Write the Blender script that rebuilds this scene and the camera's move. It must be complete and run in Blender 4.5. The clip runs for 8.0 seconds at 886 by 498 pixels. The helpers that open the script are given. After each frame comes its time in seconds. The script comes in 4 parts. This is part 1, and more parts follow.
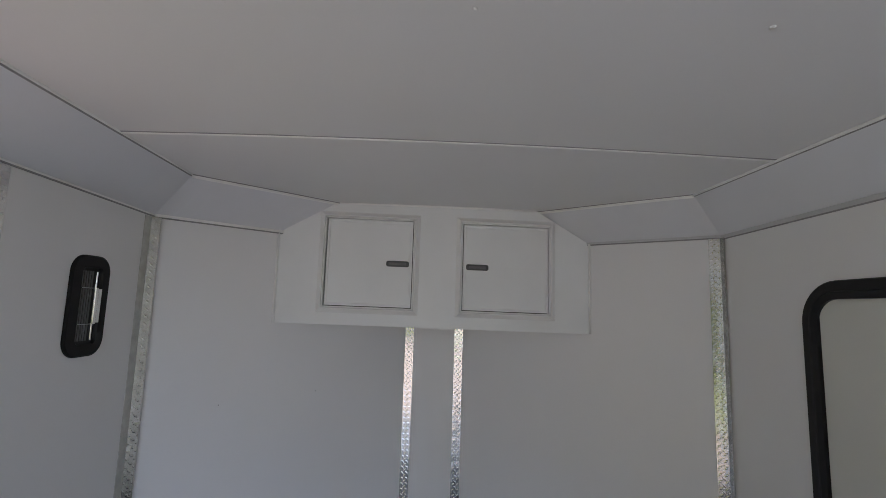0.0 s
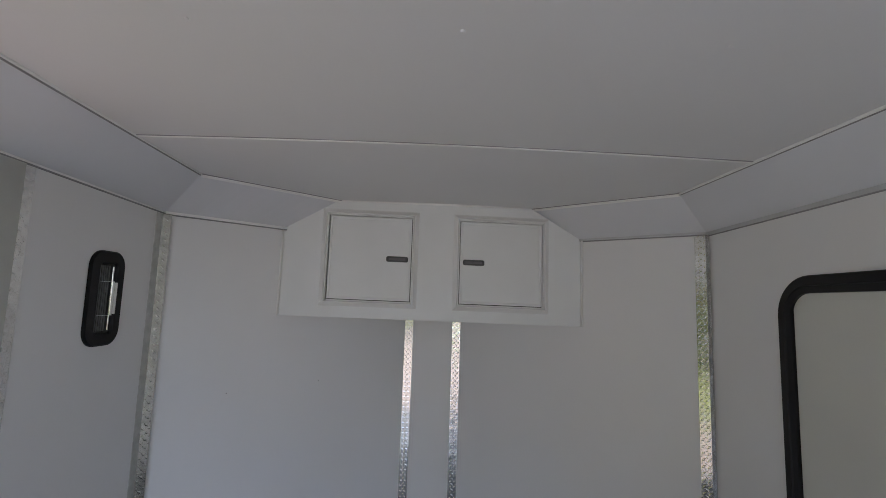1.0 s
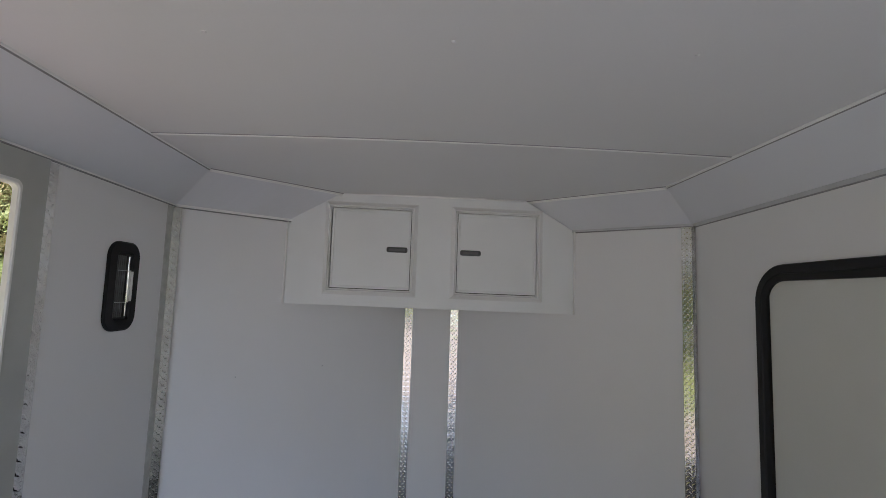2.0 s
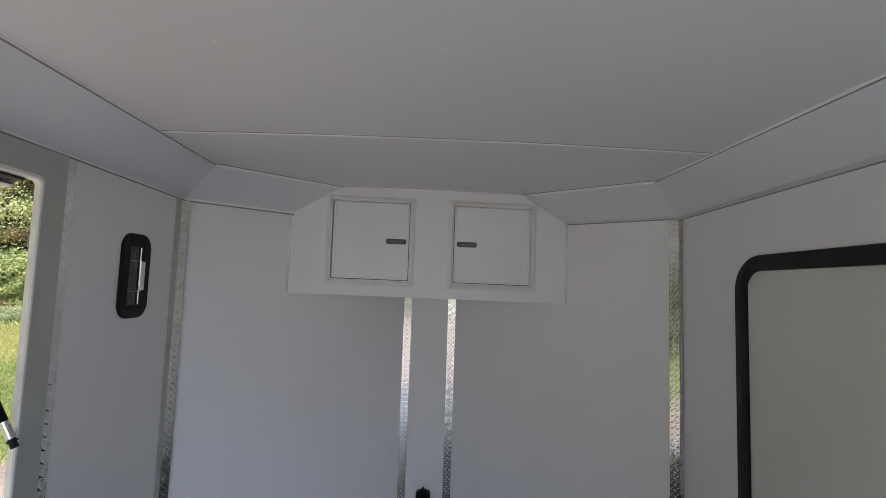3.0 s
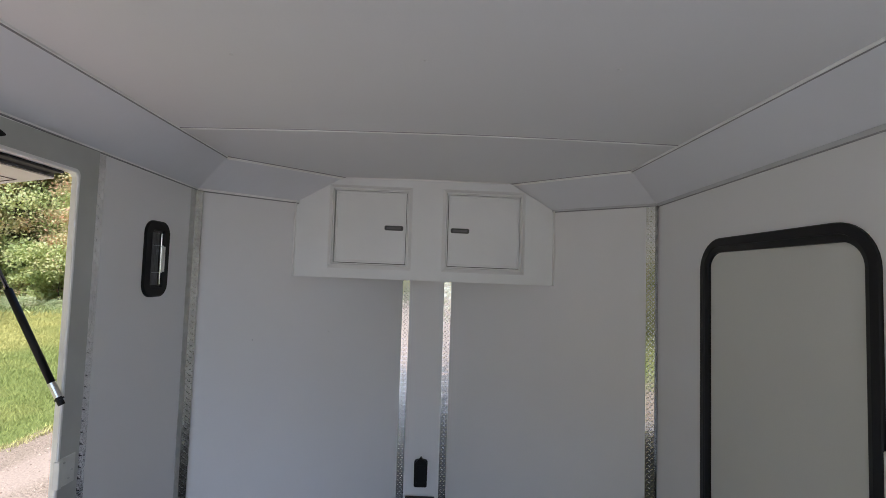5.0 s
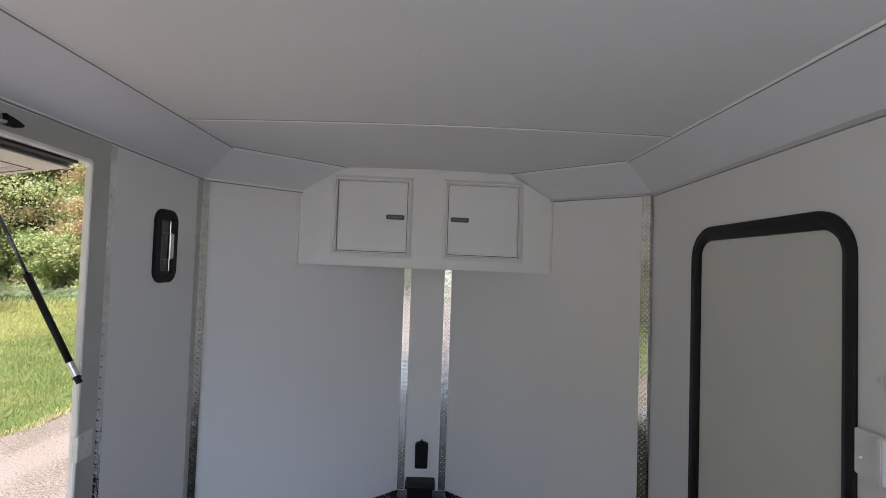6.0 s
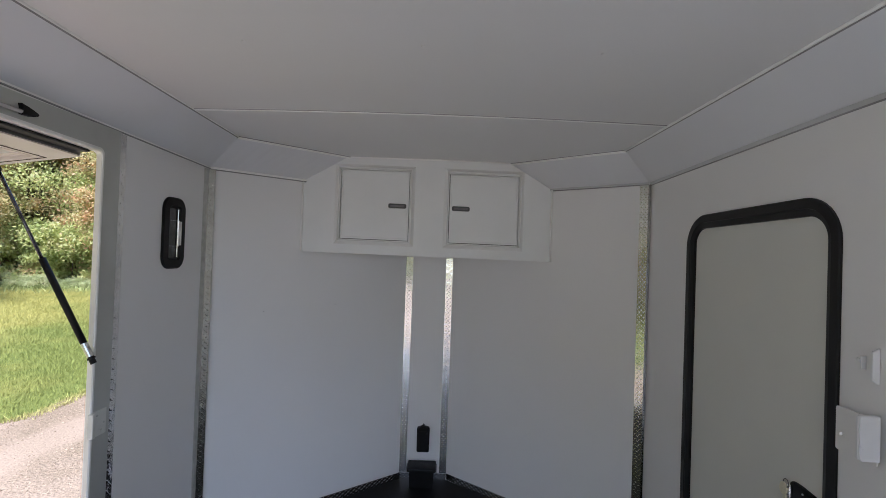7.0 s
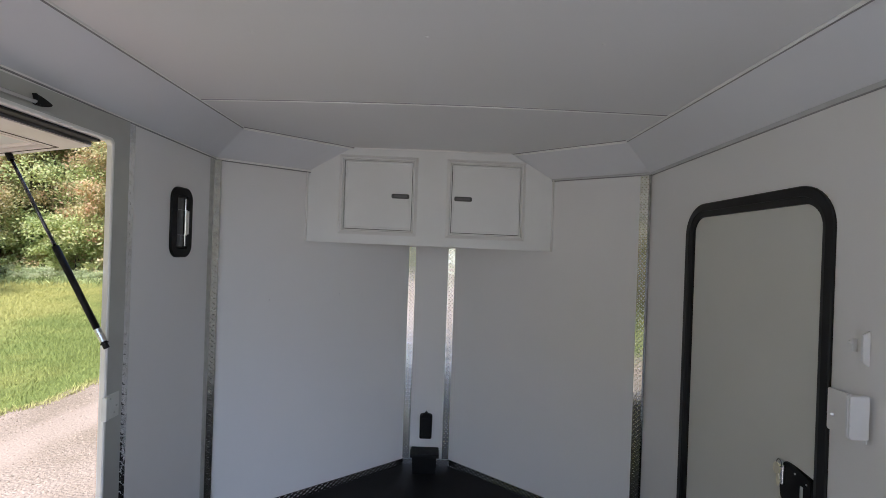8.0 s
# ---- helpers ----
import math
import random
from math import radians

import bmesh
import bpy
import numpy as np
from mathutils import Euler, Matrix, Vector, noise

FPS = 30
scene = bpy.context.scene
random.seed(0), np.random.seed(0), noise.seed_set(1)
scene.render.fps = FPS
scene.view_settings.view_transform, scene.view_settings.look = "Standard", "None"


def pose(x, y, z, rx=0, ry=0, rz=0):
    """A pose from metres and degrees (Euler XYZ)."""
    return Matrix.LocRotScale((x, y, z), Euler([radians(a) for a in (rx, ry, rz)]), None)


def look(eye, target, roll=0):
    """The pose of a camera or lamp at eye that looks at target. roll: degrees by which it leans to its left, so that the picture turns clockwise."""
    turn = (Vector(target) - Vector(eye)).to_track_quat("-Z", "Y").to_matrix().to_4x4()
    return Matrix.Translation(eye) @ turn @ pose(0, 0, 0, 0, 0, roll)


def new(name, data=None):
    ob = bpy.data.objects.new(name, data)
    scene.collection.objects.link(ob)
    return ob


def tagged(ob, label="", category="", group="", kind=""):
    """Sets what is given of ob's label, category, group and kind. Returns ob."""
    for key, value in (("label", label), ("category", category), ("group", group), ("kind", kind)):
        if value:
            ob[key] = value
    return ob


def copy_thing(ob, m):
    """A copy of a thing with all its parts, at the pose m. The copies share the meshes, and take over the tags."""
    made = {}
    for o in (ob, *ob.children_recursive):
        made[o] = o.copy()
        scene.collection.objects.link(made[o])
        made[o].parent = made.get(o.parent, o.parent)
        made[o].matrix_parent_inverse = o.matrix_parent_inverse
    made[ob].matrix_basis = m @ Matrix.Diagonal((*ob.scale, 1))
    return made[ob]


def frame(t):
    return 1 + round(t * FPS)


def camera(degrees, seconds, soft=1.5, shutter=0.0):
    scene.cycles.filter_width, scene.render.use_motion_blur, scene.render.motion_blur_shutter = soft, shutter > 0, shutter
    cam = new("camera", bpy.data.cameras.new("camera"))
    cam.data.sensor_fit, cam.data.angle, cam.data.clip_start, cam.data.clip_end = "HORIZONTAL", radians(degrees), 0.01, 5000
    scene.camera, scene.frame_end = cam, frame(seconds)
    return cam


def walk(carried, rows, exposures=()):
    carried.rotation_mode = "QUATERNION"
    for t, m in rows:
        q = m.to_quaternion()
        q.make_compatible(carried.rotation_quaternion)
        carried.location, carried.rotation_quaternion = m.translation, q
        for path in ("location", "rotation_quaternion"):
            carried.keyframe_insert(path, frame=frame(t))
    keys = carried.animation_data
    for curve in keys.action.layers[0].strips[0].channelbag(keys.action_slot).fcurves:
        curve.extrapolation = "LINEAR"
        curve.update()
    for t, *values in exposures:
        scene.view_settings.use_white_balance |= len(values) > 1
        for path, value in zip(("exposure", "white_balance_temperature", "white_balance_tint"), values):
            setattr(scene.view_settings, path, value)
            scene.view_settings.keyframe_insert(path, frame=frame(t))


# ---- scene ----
cam = camera(87.9, 8.0, soft=0.6)
PATH = [
    (0, (-0.066, 0.098, 1.737), (0.002, 2.082, 1.985), 1.8),
    (0.5, (-0.055, 0.049, 1.733), (0.01, 2.033, 1.974), 1.8),
    (1, (-0.048, 0.004, 1.73), (0.013, 1.99, 1.957), 1.9),
    (1.5, (-0.042, -0.047, 1.722), (0.017, 1.941, 1.932), 1.9),
    (3, (-0.009, -0.191, 1.708), (0.04, 1.803, 1.862), 1.9),
    (3.5, (0.001, -0.24, 1.7), (0.049, 1.754, 1.844), 1.9),
    (4, (0.019, -0.286, 1.695), (0.062, 1.709, 1.829), 1.9),
    (4.5, (0.031, -0.336, 1.684), (0.07, 1.66, 1.807), 1.8),
    (6, (0.063, -0.446, 1.661), (0.082, 1.553, 1.726), 1.9),
    (6.5, (0.067, -0.475, 1.653), (0.082, 1.524, 1.695), 2.0),
    (7, (0.078, -0.497, 1.641), (0.083, 1.502, 1.668), 2.0),
    (7.5, (0.076, -0.516, 1.631), (0.08, 1.484, 1.64), 2.1),
    (8, (0.071, -0.535, 1.622), (0.071, 1.465, 1.617), 2.0),
]
EXPOSURE, KELVIN, TINT = 1.47, 5470.0, 12.6
walk(cam, [(t, look(eye, target, roll)) for t, eye, target, roll in PATH], exposures=((0.0, EXPOSURE, KELVIN, TINT), (8.0, EXPOSURE, KELVIN, TINT)))

# ---- light ----
world = bpy.data.worlds.new("world")
scene.world = world
world.use_nodes = True
wn = world.node_tree
sky = wn.nodes.new("ShaderNodeTexSky")
sky.sky_type = "NISHITA"
sky.sun_disc = False
SUN_ELEVATION, SUN_AZIMUTH = 50.0, 187.0      # degrees; azimuth clockwise from +y
sky.sun_elevation = radians(SUN_ELEVATION)
sky.sun_rotation = radians(SUN_AZIMUTH)
sky.air_density, sky.dust_density, sky.ozone_density = 0.8, 1.6, 0.8
wn.links.new(sky.outputs[0], wn.nodes["Background"].inputs[0])
wn.nodes["Background"].inputs[1].default_value = 0.13

sun = new("sun", bpy.data.lights.new("sun", "SUN"))
sun.data.energy, sun.data.angle, sun.data.color = 4.4, radians(4.0), (1.0, 0.95, 0.87)
to_sun = Vector((math.sin(radians(SUN_AZIMUTH)) * math.cos(radians(SUN_ELEVATION)),
                 math.cos(radians(SUN_AZIMUTH)) * math.cos(radians(SUN_ELEVATION)), math.sin(radians(SUN_ELEVATION))))
sun.matrix_world = look(to_sun * 60, (0, 0, 0))


# ---- materials ----
def material(name, colour, rough=0.5, metal=0.0, spread=0.06, scale=6.0, bump=0.0, bump_scale=80.0, rough_spread=0.08, spec=0.5,
             second=None, fine=0.0, fine_scale=120.0, islands=0.0, depth=0.002):
    """A surface with uneven colour at two scales, uneven gloss and fine relief."""
    m = bpy.data.materials.new(name)
    m.use_nodes = True
    nt = m.node_tree
    out = nt.nodes["Principled BSDF"]
    out.inputs["Metallic"].default_value = metal
    out.inputs["Specular IOR Level"].default_value = spec
    tc = nt.nodes.new("ShaderNodeTexCoord")
    big = nt.nodes.new("ShaderNodeTexNoise")
    big.inputs["Scale"].default_value, big.inputs["Detail"].default_value = scale, 5.0
    nt.links.new(tc.outputs["Object"], big.inputs["Vector"])
    ramp = nt.nodes.new("ShaderNodeValToRGB")
    c0 = second or [max(0.0, c * (1 - spread)) for c in colour]
    c1 = colour if second else [min(1.0, c * (1 + spread)) for c in colour]
    ramp.color_ramp.elements[0].position, ramp.color_ramp.elements[1].position = 0.35, 0.65
    ramp.color_ramp.elements[0].color, ramp.color_ramp.elements[1].color = (*c0, 1), (*c1, 1)
    nt.links.new(big.outputs["Fac"], ramp.inputs[0])
    colour_out = ramp.outputs[0]
    if fine or islands:
        if islands:
            geo = nt.nodes.new("ShaderNodeNewGeometry")
            value = geo.outputs["Random Per Island"]
            amount = islands
        else:
            small = nt.nodes.new("ShaderNodeTexNoise")
            small.inputs["Scale"].default_value, small.inputs["Detail"].default_value = fine_scale, 3.0
            nt.links.new(tc.outputs["Object"], small.inputs["Vector"])
            value, amount = small.outputs["Fac"], fine
        rng = nt.nodes.new("ShaderNodeMapRange")
        rng.inputs["To Min"].default_value, rng.inputs["To Max"].default_value = 1 - amount, 1 + amount
        nt.links.new(value, rng.inputs["Value"])
        mul = nt.nodes.new("ShaderNodeVectorMath")
        mul.operation = "SCALE"
        nt.links.new(colour_out, mul.inputs[0])
        nt.links.new(rng.outputs[0], mul.inputs["Scale"])
        colour_out = mul.outputs[0]
    nt.links.new(colour_out, out.inputs["Base Color"])
    rr = nt.nodes.new("ShaderNodeMapRange")
    rr.inputs["From Min"].default_value, rr.inputs["From Max"].default_value = 0.3, 0.7
    rr.inputs["To Min"].default_value, rr.inputs["To Max"].default_value = max(0.02, rough - rough_spread), min(1.0, rough + rough_spread)
    nt.links.new(big.outputs["Fac"], rr.inputs["Value"])
    nt.links.new(rr.outputs[0], out.inputs["Roughness"])
    if bump:
        bn = nt.nodes.new("ShaderNodeTexNoise")
        bn.inputs["Scale"].default_value, bn.inputs["Detail"].default_value = bump_scale, 4.0
        nt.links.new(tc.outputs["Object"], bn.inputs["Vector"])
        bb = nt.nodes.new("ShaderNodeBump")
        bb.inputs["Strength"].default_value, bb.inputs["Distance"].default_value = bump, depth
        nt.links.new(bn.outputs["Fac"], bb.inputs["Height"])
        nt.links.new(bb.outputs[0], out.inputs["Normal"])
    return m


def lawn_dryness(m, near_x, far_x, amount):
    """The lawn is lush beside the drive and drier towards the wood: shifts the two-tone ramp with distance."""
    nt = m.node_tree
    tc, ramp = nt.nodes["Texture Coordinate"], nt.nodes["Color Ramp"]
    noise_out = ramp.inputs[0].links[0].from_socket
    sep = nt.nodes.new("ShaderNodeSeparateXYZ")
    nt.links.new(tc.outputs["Object"], sep.inputs[0])
    far = nt.nodes.new("ShaderNodeMapRange")
    far.inputs["From Min"].default_value, far.inputs["From Max"].default_value = near_x, far_x
    far.inputs["To Min"].default_value, far.inputs["To Max"].default_value = -amount, amount
    nt.links.new(sep.outputs[0], far.inputs["Value"])
    add = nt.nodes.new("ShaderNodeMath")
    nt.links.new(noise_out, add.inputs[0])
    nt.links.new(far.outputs[0], add.inputs[1])
    nt.links.new(add.outputs[0], ramp.inputs[0])


def wheel_tracks(m, middles, half):
    """Along the drive the wheels have pressed two paler, smoother tracks into the gravel."""
    nt = m.node_tree
    out, tc = nt.nodes["Principled BSDF"], nt.nodes["Texture Coordinate"]
    colour_out = out.inputs["Base Color"].links[0].from_socket
    sep = nt.nodes.new("ShaderNodeSeparateXYZ")
    nt.links.new(tc.outputs["Object"], sep.inputs[0])
    wander = nt.nodes.new("ShaderNodeTexNoise")
    wander.inputs["Scale"].default_value, wander.inputs["Detail"].default_value = 1.1, 6.0
    nt.links.new(tc.outputs["Object"], wander.inputs["Vector"])
    shift = nt.nodes.new("ShaderNodeMath")
    shift.operation = "MULTIPLY_ADD"
    nt.links.new(wander.outputs["Fac"], shift.inputs[0])
    shift.inputs[1].default_value = 0.55
    nt.links.new(sep.outputs[0], shift.inputs[2])
    total = None
    for middle in middles:
        away = nt.nodes.new("ShaderNodeMath")
        away.operation = "SUBTRACT"
        nt.links.new(shift.outputs[0], away.inputs[0])
        away.inputs[1].default_value = middle + 0.275
        size = nt.nodes.new("ShaderNodeMath")
        size.operation = "ABSOLUTE"
        nt.links.new(away.outputs[0], size.inputs[0])
        soft = nt.nodes.new("ShaderNodeMapRange")
        soft.inputs["From Min"].default_value, soft.inputs["From Max"].default_value = half, half * 0.5
        nt.links.new(size.outputs[0], soft.inputs["Value"])
        if total is None:
            total = soft.outputs[0]
        else:
            both = nt.nodes.new("ShaderNodeMath")
            both.operation = "MAXIMUM"
            nt.links.new(total, both.inputs[0])
            nt.links.new(soft.outputs[0], both.inputs[1])
            total = both.outputs[0]
    mix = nt.nodes.new("ShaderNodeMix")
    mix.data_type = "RGBA"
    part_in = nt.nodes.new("ShaderNodeMath")
    part_in.operation = "MULTIPLY"
    nt.links.new(total, part_in.inputs[0])
    part_in.inputs[1].default_value = 0.5
    nt.links.new(part_in.outputs[0], mix.inputs["Factor"])
    nt.links.new(colour_out, mix.inputs[6])
    mix.inputs[7].default_value = (0.325, 0.245, 0.185, 1.0)
    nt.links.new(mix.outputs[2], out.inputs["Base Color"])
    bump = nt.nodes["Bump"]
    calm = nt.nodes.new("ShaderNodeMapRange")
    calm.inputs["To Min"].default_value, calm.inputs["To Max"].default_value = 1.0, 0.55
    nt.links.new(total, calm.inputs["Value"])
    nt.links.new(calm.outputs[0], bump.inputs["Strength"])


def leaf_material(name, stops):
    """Leaves: each clump of one of several autumn tints, some light passing through."""
    m = bpy.data.materials.new(name)
    m.use_nodes = True
    nt = m.node_tree
    out = nt.nodes["Principled BSDF"]
    geo = nt.nodes.new("ShaderNodeNewGeometry")
    info = nt.nodes.new("ShaderNodeObjectInfo")
    tc = nt.nodes.new("ShaderNodeTexCoord")
    patch = nt.nodes.new("ShaderNodeTexNoise")
    patch.inputs["Scale"].default_value = 0.9
    nt.links.new(tc.outputs["Object"], patch.inputs["Vector"])
    add = nt.nodes.new("ShaderNodeMath")
    add.operation = "MULTIPLY_ADD"
    nt.links.new(geo.outputs["Random Per Island"], add.inputs[0])
    add.inputs[1].default_value = 0.30
    wide = nt.nodes.new("ShaderNodeMapRange")
    wide.inputs["From Min"].default_value, wide.inputs["From Max"].default_value = 0.32, 0.68
    wide.inputs["To Min"].default_value, wide.inputs["To Max"].default_value = 0.0, 0.5
    nt.links.new(patch.outputs["Fac"], wide.inputs["Value"])
    nt.links.new(wide.outputs[0], add.inputs[2])
    add2 = nt.nodes.new("ShaderNodeMath")
    add2.operation = "MULTIPLY_ADD"
    nt.links.new(info.outputs["Random"], add2.inputs[0])
    add2.inputs[1].default_value = 0.3
    nt.links.new(add.outputs[0], add2.inputs[2])
    sub = nt.nodes.new("ShaderNodeMath")
    sub.operation = "SUBTRACT"
    nt.links.new(add2.outputs[0], sub.inputs[0])
    sub.inputs[1].default_value = 0.08
    ramp = nt.nodes.new("ShaderNodeValToRGB")
    el = ramp.color_ramp.elements
    while len(el) < len(stops):
        el.new(0.5)
    for e, (p, c) in zip(el, stops):
        e.position, e.color = p, (*c, 1)
    nt.links.new(sub.outputs[0], ramp.inputs[0])
    nt.links.new(ramp.outputs[0], out.inputs["Base Color"])
    out.inputs["Roughness"].default_value = 0.55
    trans = nt.nodes.new("ShaderNodeBsdfTranslucent")
    nt.links.new(ramp.outputs[0], trans.inputs[0])
    mix = nt.nodes.new("ShaderNodeMixShader")
    mix.inputs[0].default_value = 0.6
    nt.links.new(out.outputs[0], mix.inputs[1])
    nt.links.new(trans.outputs[0], mix.inputs[2])
    nt.links.new(mix.outputs[0], nt.nodes["Material Output"].inputs[0])
    return m


WALL = material("white_wall_skin", (0.83, 0.825, 0.82), 0.42, spread=0.015, scale=1.3, bump=0.05, bump_scale=9.0, fine=0.012, fine_scale=160.0)
CEILING = material("white_ceiling_skin", (0.77, 0.77, 0.76), 0.5, spread=0.015, scale=1.1, bump=0.05, bump_scale=7.0, fine=0.012, fine_scale=140.0)
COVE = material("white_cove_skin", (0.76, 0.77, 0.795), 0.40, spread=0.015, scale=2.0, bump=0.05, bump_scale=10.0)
TRIM = material("white_trim", (0.90, 0.90, 0.88), 0.38, spread=0.03, scale=12.0, fine=0.03, fine_scale=200.0)
CABINET = material("white_cabinet", (0.83, 0.845, 0.84), 0.4, spread=0.02, scale=4.0, bump=0.06, bump_scale=30.0, fine=0.015, fine_scale=180.0)
FRAME = material("satin_frame_moulding", (0.86, 0.865, 0.85), 0.22, metal=0.0, spread=0.015, scale=3.0, rough_spread=0.02)
DOORSKIN = material("off_white_door_skin", (0.68, 0.68, 0.63), 0.45, spread=0.02, scale=2.5, bump=0.08, bump_scale=60.0, fine=0.02, fine_scale=220.0)
PLATE = material("diamond_plate", (0.90, 0.90, 0.895), 0.11, metal=1.0, spread=0.04, scale=18.0, bump=0.30, bump_scale=24.0, rough_spread=0.03, fine=0.04, fine_scale=260.0)
# the right corner strip's weaker reflection is put into the metal's colour
PLATE_DIM = material("dimmed_diamond_plate", (0.64, 0.64, 0.62), 0.11, metal=1.0, spread=0.10, scale=24.0, bump=0.30, bump_scale=26.0, rough_spread=0.05, fine=0.08, fine_scale=180.0)
JAMB = material("pale_hatch_jamb", (0.87, 0.87, 0.84), 0.40, metal=0.0, spread=0.05, scale=9.0, rough_spread=0.1)
FLANGE = material("dull_flange", (0.60, 0.60, 0.57), 0.4, metal=0.35, spread=0.10, scale=30.0, bump=0.15, bump_scale=60.0, rough_spread=0.12, fine=0.06, fine_scale=200.0)
# white moulding with the shade of the right wall top in its colour
MOULD_SHADED = material("shaded_white_moulding", (0.58, 0.59, 0.60), 0.45, spread=0.04, scale=12.0, fine=0.03, fine_scale=200.0)
LATCH = material("grey_latch", (0.15, 0.15, 0.155), 0.4, spread=0.1, scale=40.0)
STRUT_METAL = material("bright_collar_metal", (0.72, 0.72, 0.70), 0.32, metal=1.0, spread=0.05, scale=30.0)
ZINC = material("pale_zinc_plate", (0.74, 0.75, 0.71), 0.45, metal=0.15, spread=0.05, scale=20.0)
# left corner strip: rougher, and its darker reflection set by a lower colour
PLATE_DULL_DIM = material("dull_dimmed_diamond_plate", (0.50, 0.50, 0.46), 0.22, metal=1.0, spread=0.12, scale=24.0, bump=0.30, bump_scale=26.0, rough_spread=0.06, fine=0.08, fine_scale=180.0)
PLATE_KICK = material("scuffed_diamond_plate", (0.66, 0.66, 0.68), 0.17, metal=1.0, spread=0.12, scale=20.0, bump=0.25, bump_scale=40.0, rough_spread=0.08, fine=0.10, fine_scale=200.0)
PLATE_DENTED = material("dented_diamond_plate", (0.84, 0.84, 0.84), 0.10, metal=1.0, spread=0.08, scale=18.0, bump=1.0, bump_scale=24.0, depth=0.0026, rough_spread=0.04, fine=0.05, fine_scale=260.0)
FLAT_METAL = material("flat_aluminium", (0.56, 0.57, 0.54), 0.45, metal=0.55, spread=0.05, scale=8.0, bump=0.1, bump_scale=40.0, rough_spread=0.12)
BLACK = material("black_plastic", (0.007, 0.007, 0.008), 0.5, spec=0.25, spread=0.2, scale=20.0, bump=0.15, bump_scale=250.0)
BLACK_TRIM = material("black_door_trim", (0.008, 0.008, 0.009), 0.4, spec=0.3, spread=0.2, scale=10.0, bump=0.1, bump_scale=200.0)
ROD = material("dark_polished_rod", (0.11, 0.11, 0.13), 0.22, metal=0.9, spread=0.1, scale=20.0)
RUBBER = material("black_rubber", (0.014, 0.014, 0.015), 0.6, spread=0.25, scale=15.0, bump=0.3, bump_scale=200.0)
FLOOR = material("black_floor", (0.007, 0.007, 0.0075), 0.6, spec=0.2, spread=0.25, scale=3.0, bump=0.4, bump_scale=140.0, fine=0.25, fine_scale=300.0)
CHROME = material("bright_metal", (0.78, 0.78, 0.77), 0.18, metal=1.0, spread=0.05, scale=30.0, bump=0.1, bump_scale=150.0)
GREY_SLAT = material("smoke_plastic", (0.20, 0.20, 0.20), 0.25, spread=0.08, scale=25.0)
DARK_GREY = material("dark_grey_latch", (0.09, 0.09, 0.095), 0.4, spread=0.15, scale=40.0)
WHITE_PLASTIC = material("white_plastic", (0.80, 0.81, 0.82), 0.35, spread=0.02, scale=20.0)
TUBE = material("glossy_tube_plastic", (0.90, 0.90, 0.89), 0.12, spread=0.01, scale=20.0, rough_spread=0.03)
BRASS = material("worn_key_metal", (0.86, 0.82, 0.64), 0.35, metal=0.5, spread=0.1, scale=60.0)
# shade on the rail's end face, as a plain dark grey
EDGE_SHADE = material("grey_edge_shade", (0.16, 0.15, 0.15), 0.5, spread=0.15, scale=14.0)
SEAL = material("brown_seal", (0.07, 0.045, 0.035), 0.6, spread=0.2, scale=10.0)
# grey of the lines that stand for shadow gaps; the rivets share it
GAP_GREY = material("shadow_gap_and_rivet_grey", (0.31, 0.31, 0.315), 0.6, spread=0.1, scale=20.0)
RAMP = material("grey_ramp", (0.68, 0.69, 0.72), 0.38, spread=0.1, scale=4.0, bump=0.3, bump_scale=60.0, fine=0.15, fine_scale=80.0)
SHELL = material("outer_skin", (0.60, 0.60, 0.60), 0.3, spread=0.03, scale=2.0, bump=0.05, bump_scale=10.0)
HATCH_SKIN = material("hatch_inner_skin", (0.78, 0.78, 0.73), 0.45, spread=0.03, scale=4.0, bump=0.05, bump_scale=20.0)
HATCH_RAIL = material("hatch_rail", (0.86, 0.79, 0.74), 0.4, spread=0.04, scale=7.0)
GRASS = material("lawn_soil", (0.25, 0.23, 0.07), 0.9, second=(0.14, 0.16, 0.042), scale=0.4, bump=1.0, bump_scale=30.0, depth=0.03, fine=0.35, fine_scale=14.0, spec=0.1)
BLADES = material("grass_blades", (0.31, 0.285, 0.085), 0.7, second=(0.175, 0.195, 0.052), scale=0.4, islands=0.28, spec=0.1)
GRAVEL = material("gravel", (0.335, 0.256, 0.195), 0.95, second=(0.22, 0.165, 0.115), scale=0.8, bump=1.0, bump_scale=42.0, depth=0.022, fine=0.42, fine_scale=34.0, spec=0.15)
STONES = material("gravel_stones", (0.27, 0.205, 0.15), 0.95, second=(0.19, 0.14, 0.10), scale=1.5, islands=0.4, spec=0.05)
BARK = material("bark", (0.10, 0.075, 0.055), 0.9, second=(0.05, 0.04, 0.03), scale=6.0, bump=1.0, bump_scale=20.0)
LEAVES = leaf_material("autumn_leaves", [(0.0, (0.23, 0.24, 0.0976)), (0.26, (0.37, 0.37, 0.152)), (0.46, (0.55, 0.48, 0.244)),
                                         (0.62, (0.66, 0.5, 0.281)), (0.80, (0.66, 0.37, 0.232)), (1.0, (0.68, 0.57, 0.561))])
GREEN_LEAVES = leaf_material("green_leaves", [(0.0, (0.19, 0.235, 0.0854)), (0.4, (0.38, 0.44, 0.159)), (0.7, (0.56, 0.56, 0.244)), (1.0, (0.64, 0.53, 0.317))])
PALE_LEAVES = leaf_material("pale_undergrowth", [(0.0, (0.28, 0.33, 0.171)), (0.4, (0.46, 0.5, 0.268)), (0.7, (0.6, 0.6, 0.366)), (1.0, (0.66, 0.58, 0.415))])
